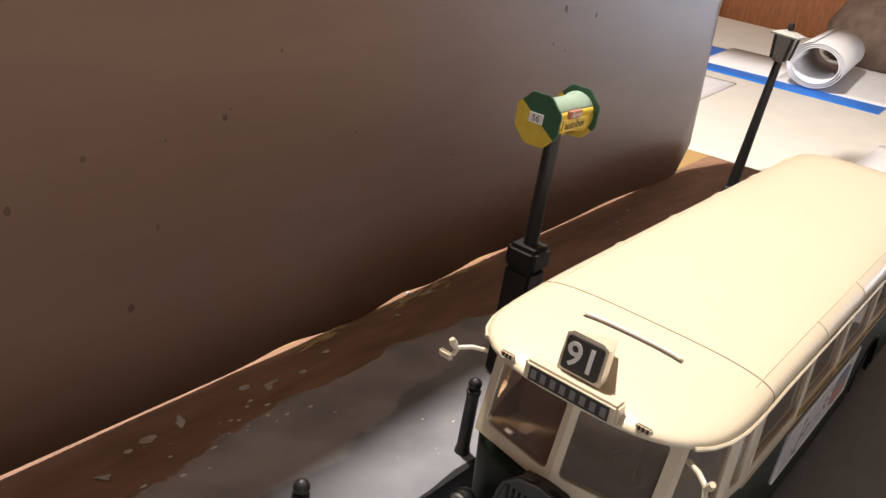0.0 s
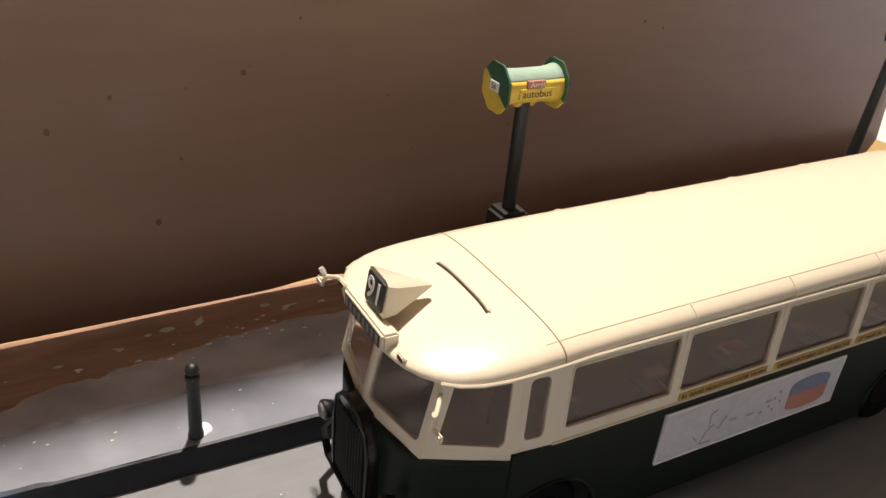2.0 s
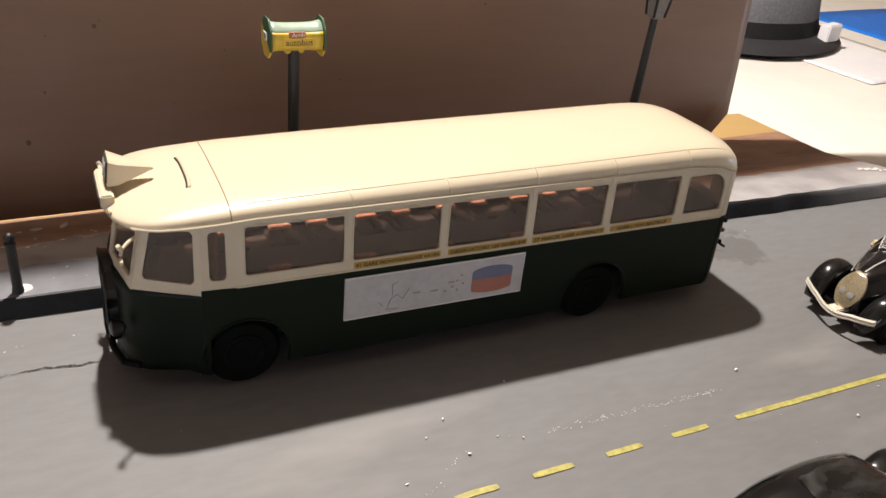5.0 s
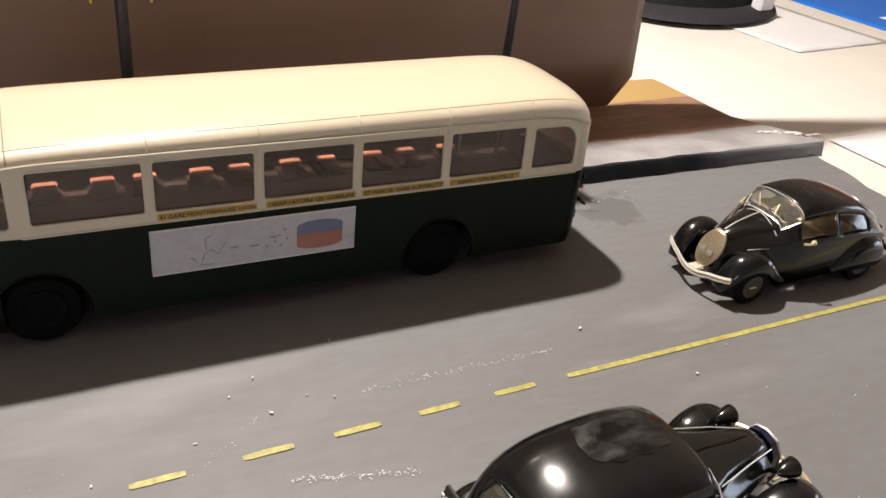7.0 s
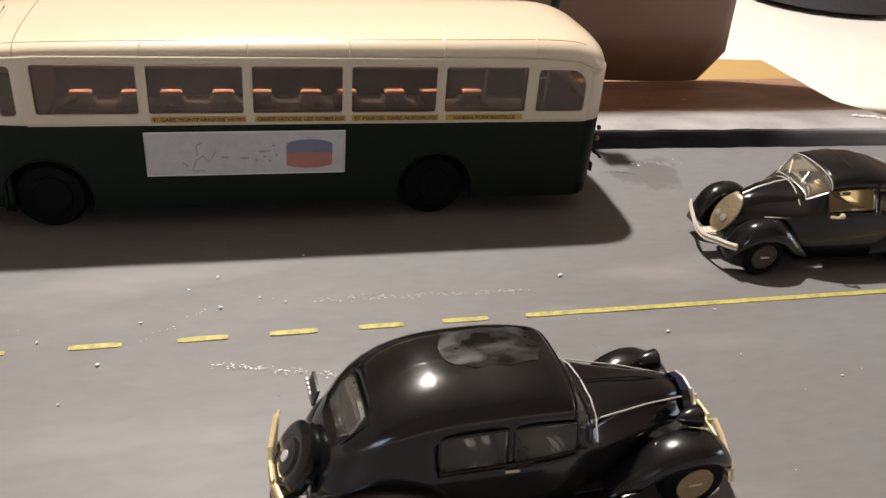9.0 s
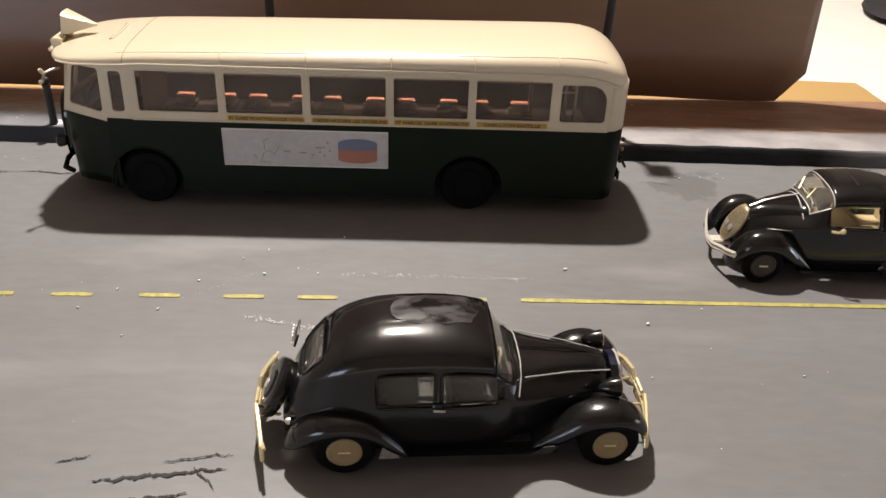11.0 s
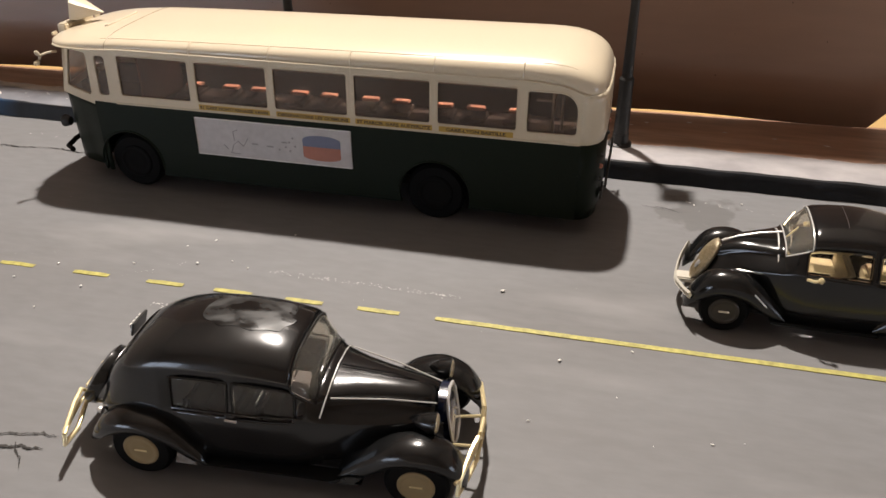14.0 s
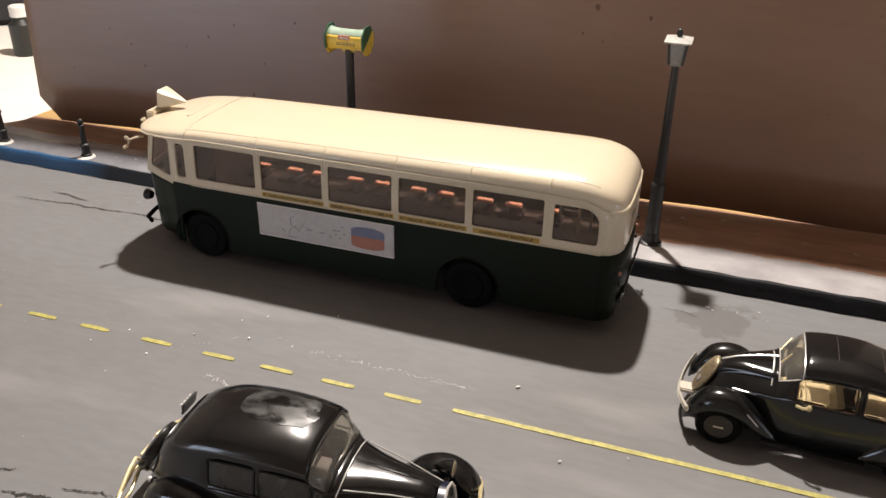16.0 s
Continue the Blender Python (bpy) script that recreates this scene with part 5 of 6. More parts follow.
def front_drive_saloon(x, y, turn):
    """Black saloon with free-standing lamps, a chevron grille and gilt wire bumpers; it looks along +x."""
    car = thing("black_saloon_car", x, y, 0, "glossy black vintage model saloon with cream wheels and gilt bumpers", "car", turn=turn)
    xs = dense([-47, -45.5, -44, -42.2, -40, -37.5, -35.2, -32, -28, -24.5, -23.6, -21, -17, -13, -10.4, -9.5, -8.0, -7.1, -3, 1.5, 6.0, 7.0, 8.0, 9.0, 11.0, 12.6, 13.6, 15, 19, 23, 27, 31, 34, 36, 36.8], [])
    vs = [-3, -2.7, -2.35, -2.1, -2.0, -1.9, -1.7, -1.4, -1.12, -1.0, -.9, -.75, -.6, -.45, -.3, -.15, 0]
    vs = vs + [-v for v in reversed(vs[:-1])]
    spec = dict(
        xs=xs, vs=vs, sill=5.0, edge=.54, blind=True, side_glass=SMOKED,
        top=[(-47, 13), (-45.5, 16.5), (-42.2, 23.2), (-37.5, 29.4), (-32, 33.1), (-24.5, 35.2), (-13, 35.8), (-3, 35.4), (6, 34.0), (8, 32.8), (12.6, 25.4), (13.6, 24.4), (19, 23.9), (27, 22.9), (34, 21.6), (36, 19.4), (36.8, 16)],
        half=[(-47, 8), (-45.5, 10), (-42, 12.6), (-36, 14.4), (-28, 15.6), (-10, 16.6), (4, 16.3), (11, 14.8), (13.6, 13.6), (19, 11.8), (27, 9.2), (34, 6.6), (36.8, 5)],
        roof_half=[(-47, 6), (-42, 10.4), (-36, 13.2), (-28, 14.3), (-10, 14.7), (4, 14.3), (9, 13.7), (13.6, 11.0), (19, 8.0), (27, 5.6), (34, 4), (36.8, 3)],
        belt=[(-47, 11), (-40, 15.6), (-24, 17.6), (8, 18.0), (13, 17.6), (20, 16.5), (36.8, 15)],
        windows=[(-24.5, -9.5, 1.0, 1.9), (-8.0, 9.0, 1.0, 1.9), (8.0, 12.6, 0, 1.0), (-42.2, -37.5, 0, .46)], trim=BLACK)
    def g(v):
        return lerp([(-62, -65), (-33, -33), (-9, -10.5), (9, 4.6), (13.6, 9.8), (36.8, 36.8), (60, 60)], v)
    spec["xs"] = [g(v) for v in spec["xs"]]
    for key in ("top", "half", "roof_half", "belt"):
        spec[key] = [(g(v), w) for v, w in spec[key]]
    spec["windows"] = [(g(a), g(b), c, d) for a, b, c, d in spec["windows"]]
    body, rows = car_body(car, spec, BLACK)
    # worn patch of the roof
    bm = bmesh.new()
    grid = []
    for u in steps(-1, 1, 14):
        line = []
        for v in steps(-1, 1, 12):
            xx, yy = -10.5 + 10.8 * u * math.sqrt(1 - .32 * v * v), 2.2 + 6.9 * v * math.sqrt(1 - .32 * u * u)
            zt, rh = curve(spec["top"], xx), curve(spec["roof_half"], xx)
            zb = curve(spec["belt"], xx)
            zr = zb + (zt - zb) * spec["edge"]
            t = math.asin(min(1, (abs(yy) / rh)) ** 1.25)
            line.append(Vector((xx + 1.0 * noise.noise((yy * .35, xx * .25, 0)), yy + .8 * noise.noise((xx * .3, yy * .4, 4)), zr + (zt - zr) * math.cos(t) ** .75 + .09)))
        grid.append(line)
    part("worn_patch", skin(bm, grid), SMEAR, body, "scuffed dull patch on the roof", 60)
    for s in (-1, 1):
        # wings
        fender(car, [(14, s * 13.6, 5.2, 3.4, 1.2), (20, s * 14.0, 7.2, 4, 4.2), (26, s * 14.4, 11.6, 4.6, 4.6), (33, s * 14.6, 13.4, 4.9, 4.4), (39, s * 14.2, 11.6, 4.5, 4.4), (42.4, s * 13.8, 8.6, 3.8, 3.6), (44, s * 13.4, 6.2, 2.6, 2.2)], BLACK)
        fender(car, [(-48, s * 13.0, 5.6, 2.4, 1.6), (-44.5, s * 14.0, 8.2, 4, 4.4), (-39, s * 15.0, 12.0, 4.6, 4.2), (-32.5, s * 15.2, 13.2, 4.7, 3.8), (-26, s * 15.2, 11.0, 4.4, 4.0), (-21, s * 15.2, 7.0, 3.8, 3.2), (-17.5, s * 15.4, 4.8, 3.0, 1.2)], BLACK)
        part("stone_guard", panel(bmesh.new(), lambda u, v, d: Vector((u, s * (18.9 - d), v)), [(-24.6, 5.2), (-19.4, 5.2), (-21.0, 7.4), (-23.6, 9.2)], (), .4), FROST, car, "dull grey wing guard")
        part("running_board", box(bmesh.new(), (-19, s * 16 - 2, 4.2), (20, s * 16 + 2, 5.4), .4), BLACK, car)
        part("board_guard", panel(bmesh.new(), lambda u, v, d: Vector((u, s * (18.4 - d), v)), [(12.5, 4.6), (18, 5.0), (20.5, 7.4), (16.5, 7.0)], (), .4), SMEAR, car)
        for wx in (-33, 33):
            tyre_and_rim(car, wx, s * 16.6, 7.6, 4.4, s, RIM, 4.4, BRASS)
        # lamp on the wing
        lamp = part("headlamp", lathe(bmesh.new(), [(.05, -5), (1.0, -4.2), (2.1, -2), (2.5, 0), (2.6, .6), (2.3, .8)], (35.4, s * 10.0, 19.0), (1, 0, 0), 18), BLACK, car, "black bullet headlamp")
        part("lens", lathe(bmesh.new(), [(2.3, .7), (1.9, 1.1), (.05, 1.4)], (35.4, s * 10.0, 19.0), (1, 0, 0), 18), GRILLE, lamp, "yellow lens")
        part("lamp_stalk", tube(bmesh.new(), [(34.4, s * 6.0, 15), (34.8, s * 9.6, 17.2)], .7, 8), BLACK, lamp)
        part("hood_strip", tube(bmesh.new(), [(11.6, s * 9.9, 22.5), (24, s * 6.8, 21.5), (35, s * 4.0, 19.6)], .18, 6), CHROME, body)
        part("cowl_strip", tube(bmesh.new(), [(10.9, s * .2, 24.9), (10.9, s * 6, 24.3), (10.6, s * 10, 22.6), (9.9, s * 13.6, 19.4)], .2, 6), CHROME, body)
        part("door_line", tube(bmesh.new(), [(-24.5, s * 16.2, 19.6), (-8, s * 16.75, 20.3), (6.5, s * 15.5, 20.2)], .25, 5), BLACK, body)
        part("door_handle", tube(bmesh.new(), [(-11.5, s * 16.9, 18.4), (-8.6, s * 17.1, 18.4)], .32, 6), CHROME, body)
    part("bonnet_hinge", tube(bmesh.new(), [(11.6, 0, 24.6), (24, 0, 23.7), (35, 0, 21.2)], .16, 6), BLACK, body)
    # navy nose shell with chevrons
    loop = [(0, 21.6), (3.2, 20.6), (5.0, 17.5), (5.0, 11), (4.0, 7.4), (0, 6.2), (-4.0, 7.4), (-5.0, 11), (-5.0, 17.5), (-3.2, 20.6)]
    nose = part("grille", panel(bmesh.new(), lambda u, v, d: Vector((38.2 - d - .12 * (v - 14), u, v)), loop, (), 2.2), NAVY, car, "navy radiator shell")
    part("grille_frame", tube(bmesh.new(), [(38.3 - .12 * (v - 14), u, v) for u, v in loop], .38, 6, True), CHROME, nose)
    for z in (12.4, 15.2):
        for s in (-1, 1):
            part("chevron", tube(bmesh.new(), [(38.6 - .12 * (z - 14), s * 4.2, z - 3.2), (38.6 - .12 * (z - 11), 0, z)], .38, 6), CHROME, nose)
    # gilt wire bumpers
    def hoop(xb, dirn, z, spread):
        b = part("bumper", tube(bmesh.new(), [(xb - dirn * .4 * (k / 8) ** 2 * 8 * 1.0 if k else xb, yy, z + 1.3) for k, yy in ((abs(j), j * spread / 8) for j in range(-8, 9))], .5, 7), BRASS, car, "gilt wire bumper")
        for s in (-1, 1):
            pts = [(xb + dirn * .2, s * 2.2, z + .6), (xb, s * 5.4, z + 3.6), (xb - dirn * 1.0, s * 10, z + 3.4), (xb - dirn * 2.4, s * spread * .93, z + 1.0), (xb - dirn * 2.6, s * spread, z - 1.8), (xb - dirn * 1.4, s * 12, z - 3.2), (xb, s * 6.4, z - 2.2)]
            part("bumper_loop", tube(bmesh.new(), pts, .62, 7, True), BRASS, b)
            part("bumper_stay", tube(bmesh.new(), [(xb - dirn * 6, s * 5, z), (xb, s * 5.4, z + .8)], .4, 6), BRASS, b)
        part("bumper_middle", tube(bmesh.new(), [(xb + dirn * .3, -2.4, z - 1.8), (xb + dirn * .3, -2.4, z + 2.6), (xb + dirn * .3, 2.4, z + 2.6), (xb + dirn * .3, 2.4, z - 1.8)], .45, 7, True), BRASS, b)
    hoop(45.0, 1, 8.4, 18.5)
    hoop(-55.4, -1, 8.0, 19)
    # spare wheel, tail plate, tail lamps
    ax = Vector((-1, 0, .62)).normalized()
    spare = part("spare_wheel", lathe(bmesh.new(), [(7.6, -1.5), (8.2, 0), (7.9, 1.6), (6.4, 2.3), (4.2, 2.0), (3.6, 2.5), (1.2, 2.7), (.05, 2.9)], (-50.6, 0, 12.8), ax, 28), BLACK, car, "black covered spare wheel")
    part("spare_badge", lathe(bmesh.new(), [(1.3, 2.6), (1.2, 3.0), (.05, 3.1)], (-50.6, 0, 12.8), ax, 14), CHROME, spare)
    plate = part("tail_plate", panel(bmesh.new(), lambda u, v, d: Vector((-45.5 - d - (v - 22) * -.3, u, v)), rounded(6.5, 20.5, 13.5, 24.5, .4), (), .6), SIGNBLACK, car, "tilted black number plate")
    for k in range(4):
        part("plate_bar", box(bmesh.new(), (-46.9, 7.5 + k * 1.5, 21.6), (-46.5, 8.4 + k * 1.5, 23.4)), PALE, plate)
    for s in (-1, 1):
        part("tail_lamp", lathe(bmesh.new(), [(.9, 0), (.9, .8), (.4, 1.3), (.05, 1.4)], (-46.5, s * 11.0, 11), (-1, 0, .2), 10), CHROME, car)
    part("floor_pan", box(bmesh.new(), (-44, -13, 4.4), (34, 13, 6)), IRON, car)
    seats(car, body, 0, -18, 12.0, 12.0, SEATBACK)
    return car


def beetle_back_saloon(x, y, turn):
    """Black saloon with a sloping back, an oval pale grille and a curved chrome bumper."""
    car = thing("black_saloon_car", x, y, 0, "small glossy black vintage model saloon with an oval pale grille", "car", turn=turn)
    xs = [-47.5, -46, -44, -41, -37, -33, -30, -28.9, -26, -22, -17, -12.6, -11.6, -10.2, -9.2, -5, 0, 4.2, 5.2, 6.2, 7.2, 10, 12.4, 13.4, 15, 19, 23, 27, 30, 32.5, 34.2]
    vs = [-3, -2.7, -2.35, -2.1, -2.0, -1.9, -1.7, -1.4, -1.12, -1.0, -.9, -.75, -.6, -.45, -.3, -.15, 0]
    vs = vs + [-v for v in reversed(vs[:-1])]
    spec = dict(
        xs=xs, vs=vs, sill=4.6, edge=.60, blind=False, side_glass=CLEAR,
        top=[(-47.5, 10), (-46, 14), (-44, 17.0), (-41, 20.2), (-37, 23.6), (-30, 28.2), (-22, 31.6), (-12, 33.8), (-5, 34.2), (2, 33.6), (6.2, 32.4), (12.4, 25.9), (13.4, 25.2), (19, 24.4), (25, 23.4), (30, 21), (32.5, 18.6), (34.2, 14)],
        half=[(-47.5, 6), (-44, 9.4), (-37, 12.6), (-28, 14.8), (-10, 16), (4, 15.8), (11, 14.2), (15, 12.6), (21, 10.2), (27, 7.6), (31, 5.8), (34.2, 3.6)],
        roof_half=[(-47.5, 3), (-44, 5.5), (-37, 8.4), (-28, 10.6), (-10, 12.2), (4, 12.2), (8, 11.8), (13.4, 8.6), (19, 6.6), (27, 4.2), (34.2, 2)],
        belt=[(-47.5, 8), (-42, 14), (-30, 18.4), (-16, 20.0), (8, 20.6), (14, 19.4), (24, 16.6), (34.2, 12)],
        windows=[(-30, -11.6, 1.0, 1.9), (-10.2, 7.2, 1.0, 1.9), (6.2, 12.4, 0, 1.0), (-37, -30, 0, .45)], trim=CHROME)
    def tail(v):
        return v if v > -33 else -33 + (v + 33) * 1.32
    spec["xs"] = [tail(v) for v in spec["xs"]]
    for key in ("top", "half", "roof_half", "belt"):
        spec[key] = [(tail(v), w) for v, w in spec[key]]
    spec["windows"] = [(tail(a), tail(b), c, d) for a, b, c, d in spec["windows"]]
    body, rows = car_body(car, spec, BLACK)
    for s in (-1, 1):
        fender(car, [(10, s * 13.0, 5, 3.0, 1.4), (16, s * 13.2, 7.4, 4, 5.6), (22, s * 13.4, 11.4, 4.6, 6.4), (28, s * 13.2, 12.6, 4.8, 6.2), (33.5, s * 12.8, 10.8, 4.5, 6.0), (37, s * 12.2, 7.6, 3.8, 4.4), (39, s * 11.8, 5.4, 2.4, 2.4)], BLACK)
        fender(car, [(-45, s * 10.5, 5.6, 2, 2), (-40, s * 12.5, 5.6, 4, 8), (-33, s * 13.6, 5.6, 4.3, 11), (-26, s * 13.8, 5.6, 4.2, 11), (-19, s * 13.8, 5.4, 3.2, 7), (-14, s * 13.8, 5, 2, 1.6)], BLACK)
        part("running_board", box(bmesh.new(), (-16, s * 14.6 - 2, 3.8), (14, s * 14.6 + 2, 4.9), .4), BLACK, car)
        part("wing_strip", tube(bmesh.new(), [(19.8, s * 17.2, 14.0), (16.5, s * 16.9, 10.6), (13.6, s * 16.0, 7.0)], .24, 6), CHROME, car)
        for wx in (-27.5, 27.5):
            tyre_and_rim(car, wx, s * 15.2, 7.2, 4.2, s, RIMDARK, 4.4, IVORY)
        part("hood_strip", tube(bmesh.new(), [(13, s * 12.8, 18.6), (18, s * 11.2, 18.0), (25, s * 8.4, 16.8)], .24, 6), CHROME, body)
        part("wiper", tube(bmesh.new(), [(12.6, s * 3.6 + 1.2, 27.6), (9.6, s * 4.8 - 1.6, 30.4)], .22, 6), BRASS, body, "cream wiper")
        part("door_handle", tube(bmesh.new(), [(6.8, s * 16.2, 20.6), (5.0, s * 17.4, 20.8), (3.2, s * 17.2, 21.2)], .5, 7), BRASS, body, "cream indicator stalk")
        part("handle_knob", lathe(bmesh.new(), [(.1, -1), (.9, -.5), (1.0, .2), (.1, 1)], (3.4, s * 17.3, 21.3), (1, 0, 0), 10), BRASS, body)
        part("tail_lamp", lathe(bmesh.new(), [(.9, 0), (.9, 1.0), (.4, 1.4), (.05, 1.5)], (-49.5, s * 8, 9), (-1, 0, 0), 10), CHROME, car)
    part("bonnet_strip", tube(bmesh.new(), [(13, 0, 26.7), (19, 0, 25.5), (25, 0, 23.7), (29.5, 0, 21.5)], .32, 6), CHROME, body)
    part("cowl_strip", tube(bmesh.new(), [(14.2, yy, 26.2 - .048 * yy * yy) for yy in steps(-11, 11, 14)], .26, 6), CHROME, body)
    # oval grille leaning back
    bm = bmesh.new()
    rowsg = []
    for k in steps(0, 1, 12):
        z = 8.2 + 13.4 * k
        w = 5.4 * math.sin(math.pi * (0.06 + 0.90 * k)) ** .62
        xc = 37.4 - 6.6 * k ** 1.5
        rowsg.append([Vector((xc - .42 * (abs(t) ** 2) * w * .55, t * w, z)) for t in steps(-1, 1, 12)])
    grille = thicken(part("grille", skin(bm, rowsg), GRILLE, car, "oval pale gold grille with bars", 60), 1.2)
    for t in steps(-.9, .9, 12):
        part("grille_bar", tube(bmesh.new(), [r[0].lerp(r[-1], (t + 1) / 2) + Vector((.42 * (1 - t * t) * (r[-1].y - r[0].y) * .27 + .15, 0, 0)) for r in rowsg[1:-1]], .16, 4), GRILLE, grille)
    for s in (-1, 1):
        part("hidden_lamp", lathe(bmesh.new(), [(1.5, 0), (1.3, .5), (.05, .8)], (35.4, s * 1.9, 13.5), (1, 0, .5), 12), FROST, grille)
    # wavy bumper
    rowsb = []
    for j in range(-12, 13):
        t = j / 12
        xb = 41.2 - 3.6 * abs(t) ** 1.8
        zb = 8.6 - 1.6 * math.cos(t * math.pi * 1.0) * (1 if abs(t) < .5 else .2) + 1.6 * abs(t) ** 3
        yy = t * 16.0
        rowsb.append([Vector((xb, yy, zb - 1.3)), Vector((xb + .6, yy, zb - .6)), Vector((xb + .2, yy, zb)), Vector((xb + .6, yy, zb + .6)), Vector((xb, yy, zb + 1.3)), Vector((xb - .5, yy, zb)), Vector((xb, yy, zb - 1.3))])
    bumper = part("bumper", skin(bmesh.new(), rowsb, caps=True), IVORY, car, "curved pale chrome bumper", 50)
    part("bumper_bracket", box(bmesh.new(), (33, -2.4, 6.4), (41.6, 2.4, 8.2), .4), IVORY, bumper)
    rear = part("bumper", tube(bmesh.new(), [(-52.0 + 5 * abs(t) ** 2, t * 13, 8) for t in steps(-1, 1, 12)], .8, 8), BLACK, car)
    part("tail_plate", box(bmesh.new(), (-53.0, -4, 10), (-52.0, 4, 13), .2), SIGNBLACK, car)
    part("floor_pan", box(bmesh.new(), (-43, -11, 4), (31, 11, 5.4)), IRON, car)
    # roof panel lines
    for xx in (-3, -16):
        zt = curve(spec["top"], xx)
        part("roof_seam", tube(bmesh.new(), [(xx, yy, zt - .02 - .012 * yy * yy) for yy in steps(-7, 7, 8)], .12, 4), SEATBACK, body)
    seats(car, body, -1, -18, 11.5, 13.5, TAN)
    return car


front_drive_saloon(273.7, -94.8, 3.3)
beetle_back_saloon(405.5, -5.8, 180)

# ---- other things on the table ----


def sheet(name, x, y, w, d, turn, mat, label, category, z=-12.0, lift=0.0):
    bm = bmesh.new()
    rows = [[Vector((u * w, v * d, .6 + lift * (abs(u) * 2) ** 3 + .3 * noise.noise((u * 3, v * 3, x)))) for u in steps(-.5, .5, 12)] for v in steps(-.5, .5, 12)]
    ob = thicken(part(name, skin(bm, rows), mat, None, "", 60), .5)
    ob.matrix_world = pose(x * MM, y * MM, z * MM, 0, 0, turn)
    return tagged(ob, label, category)


sheet("blue_mat", 942, 320, 168, 330, 4, BLUESHEET, "long bright blue plastic sheet lying on the white table", "sheet")
sheet("paper_sheet", 757, 330, 120, 130, 6, PAPER, "white paper sheet lying under the felt hat", "paper", z=-11.4)
sheet("paper_sheet", 655, 62, 160, 104, 2, PAPER, "white paper sheet beside the end of the model road", "paper", z=-11.6)
sheet("paper_sheet", 1040, 205, 260, 150, 8, PAPER, "white paper sheet spread beside the paper roll", "paper", z=-11.6)


def paper_roll(x, y, turn):
    t = thing("paper_roll", x, y, -12, "thick white roll of paper lying on the table", "paper roll", turn=turn)
    bm = bmesh.new()
    rows = []
    for k in range(90):
        a = k * math.tau * 3.2 / 89
        r = 21 + k * .085
        rows.append([Vector((-90, r * math.cos(a), 25.0 + .82 * r * math.sin(a))), Vector((90, r * math.cos(a), 25.0 + .82 * r * math.sin(a)))])
    thicken(part("wound_paper", skin(bm, rows), PAPER, t, "", 60), .8)
    bm = bmesh.new()
    skin(bm, [[Vector((-75, 4 + 16 * k, .8 + 14 * max(0, .3 - k) ** 2)), Vector((75, 4 + 16 * k, .8 + 14 * max(0, .3 - k) ** 2))] for k in steps(0, 7, 12)])
    thicken(part("loose_end", bm, PAPER, t, "", 60), .5)


paper_roll(988, 238, 8)


def cap(x, y, turn):
    t = thing("felt_hat", x, y, -12, "dark felt hat with a wide brim and a pale blue tag", "hat", turn=turn)
    bm = bmesh.new()
    rows = []
    for r, z in ((72, 5), (70, 8), (52, 11), (49, 24), (46, 45), (34, 60), (2, 64)):
        rows.append([Vector((1.35 * r * math.cos(a), r * math.sin(a), z + 3 * noise.noise((r * .03, a, 1)) * (z > 10))) for a in steps(0, math.tau, 32)])
    rows.insert(0, [Vector((1.3 * 60 * math.cos(a), 60 * math.sin(a), 0)) for a in steps(0, math.tau, 32)])
    part("crown", skin(bm, rows[3:]), GREYCLOTH, t, "grey cloth crown", 60)
    bm = bmesh.new()
    part("brim", skin(bm, rows[:5]), CLOTH, t, "black brim", 60)
    part("tag", box(bmesh.new(), (20, -62, 9), (42, -52, 24), 1), PAPER, t, "pale blue tag")


cap(706, 398, 15)


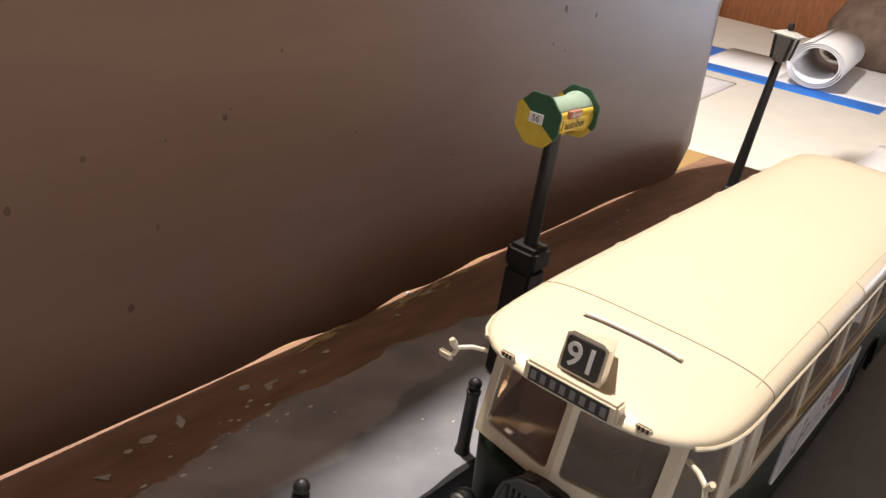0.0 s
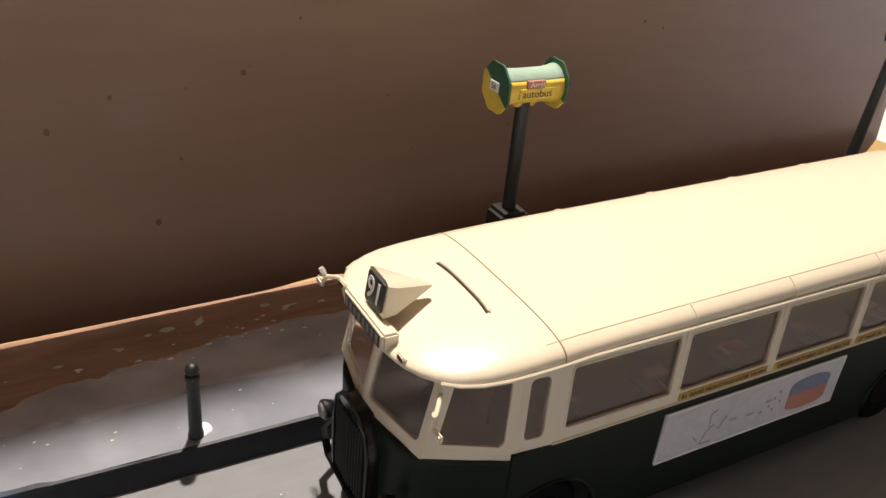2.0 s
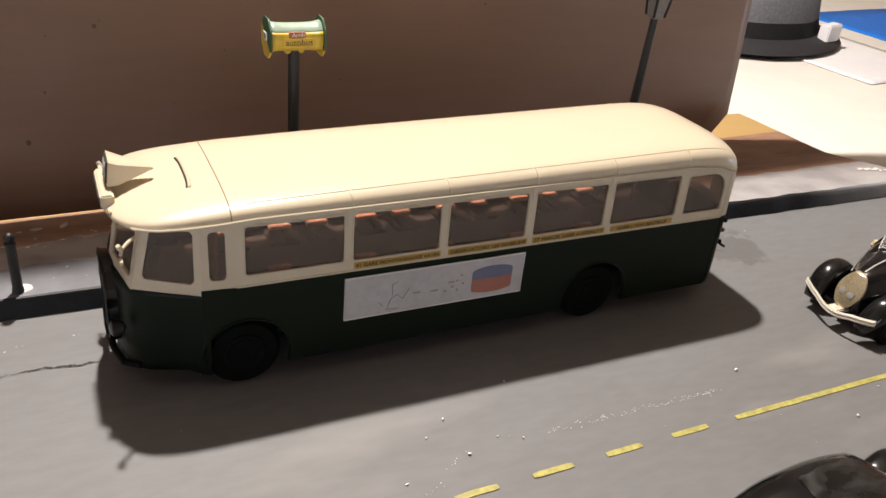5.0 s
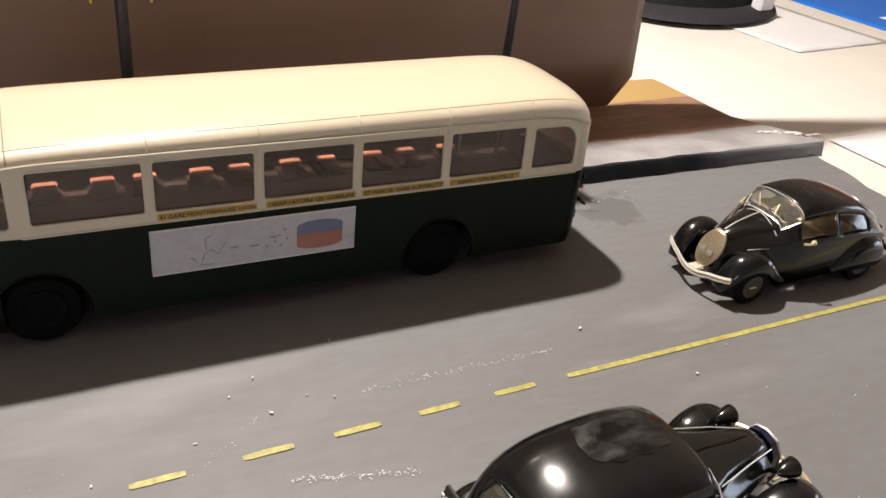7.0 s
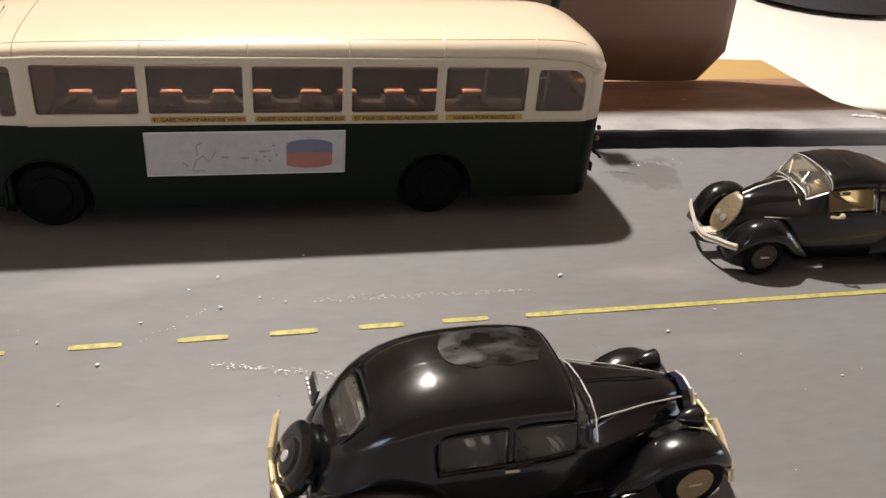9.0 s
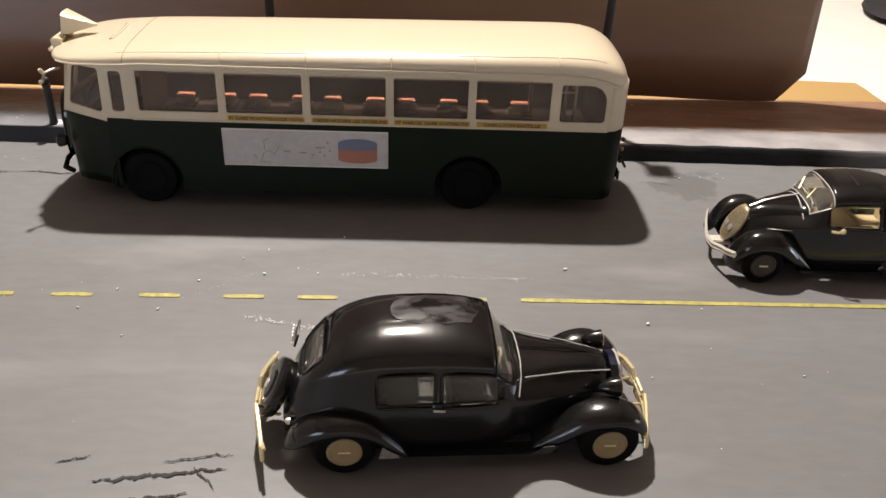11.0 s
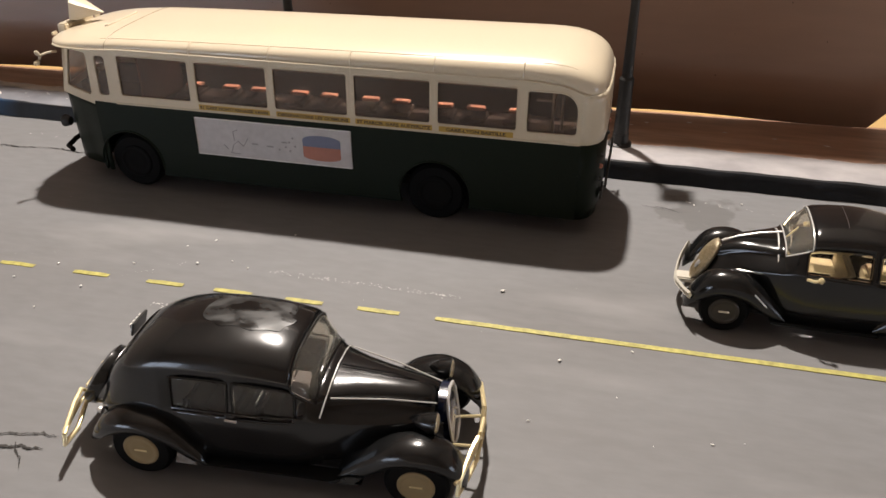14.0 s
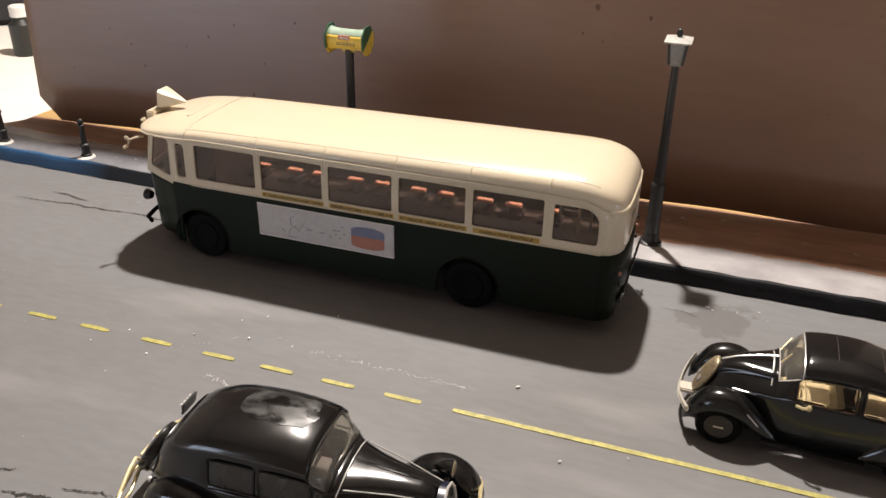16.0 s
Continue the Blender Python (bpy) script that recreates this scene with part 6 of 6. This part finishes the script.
def cupboard():
    t = thing("cupboard", 1640, 520, -750, "orange-brown wooden cupboard beyond the end of the table", "cupboard")
    part("carcass", box(bmesh.new(), (-230, -330, 0), (230, 330, 1000), 4), CUPBOARD, t)
    for s in (-1, 1):
        door = part("door", box(bmesh.new(), (-238, s * 165 - 160, 60), (-231, s * 165 + 160, 960), 3), CUPBOARD, t)
        part("handle", tube(bmesh.new(), [(-246, s * 20, 560), (-246, s * 20, 660)], 4, 8), BRASS, door)


cupboard()


def cloth_bag(x, y):
    t = thing("cloth_bag", x, y, -12, "crumpled brown and dark cloth bag on the table", "bag")
    bm = bmesh.new()
    rows = []
    for r, z in ((70, 0), (82, 12), (84, 40), (70, 70), (44, 88), (4, 92)):
        rows.append([Vector((1.3 * r * math.cos(a) * (1 + .12 * noise.noise((math.cos(a), math.sin(a), z * .03))), r * math.sin(a), z)) for a in steps(0, math.tau, 28)])
    part("sack", skin(bm, rows), TABBY, t, "", 60)
    part("strap", tube(bmesh.new(), [(-70, -40, 60), (-60, -20, 96), (0, 0, 112), (60, 10, 96), (80, 20, 50)], 5, 8), CLOTH, t, "dark strap")


cloth_bag(1235, 225)


def dark_case(x, y, turn):
    t = thing("tool_case", x, y, -12, "dark grey tool case lying on the table", "case", turn=turn)
    part("lower_shell", box(bmesh.new(), (-110, -70, 0), (110, 70, 34), 6), CLOTH, t)
    part("lid", box(bmesh.new(), (-110, -70, 35), (110, 70, 62), 8), GREYCLOTH, t)
    part("clasp", box(bmesh.new(), (-12, -74, 26), (12, -69, 44), 1), CHROME, t)


dark_case(-385, 430, -40)


def paint_bottle(x, y, h):
    t = thing("paint_bottle", x, y, -12, "small dark paint bottle with a pale cap on the table", "bottle")
    part("flask", lathe(bmesh.new(), [(9, 0), (10, 1), (10, h * .65), (6, h * .75), (6, h * .8)], (0, 0, 0), (0, 0, 1), 18), SIGNBLACK, t)
    part("screw_cap", lathe(bmesh.new(), [(7, h * .8), (7, h), (6, h + 1), (.1, h + 1)], (0, 0, 0), (0, 0, 1), 18), PALE, t)


paint_bottle(-203, 296, 40)
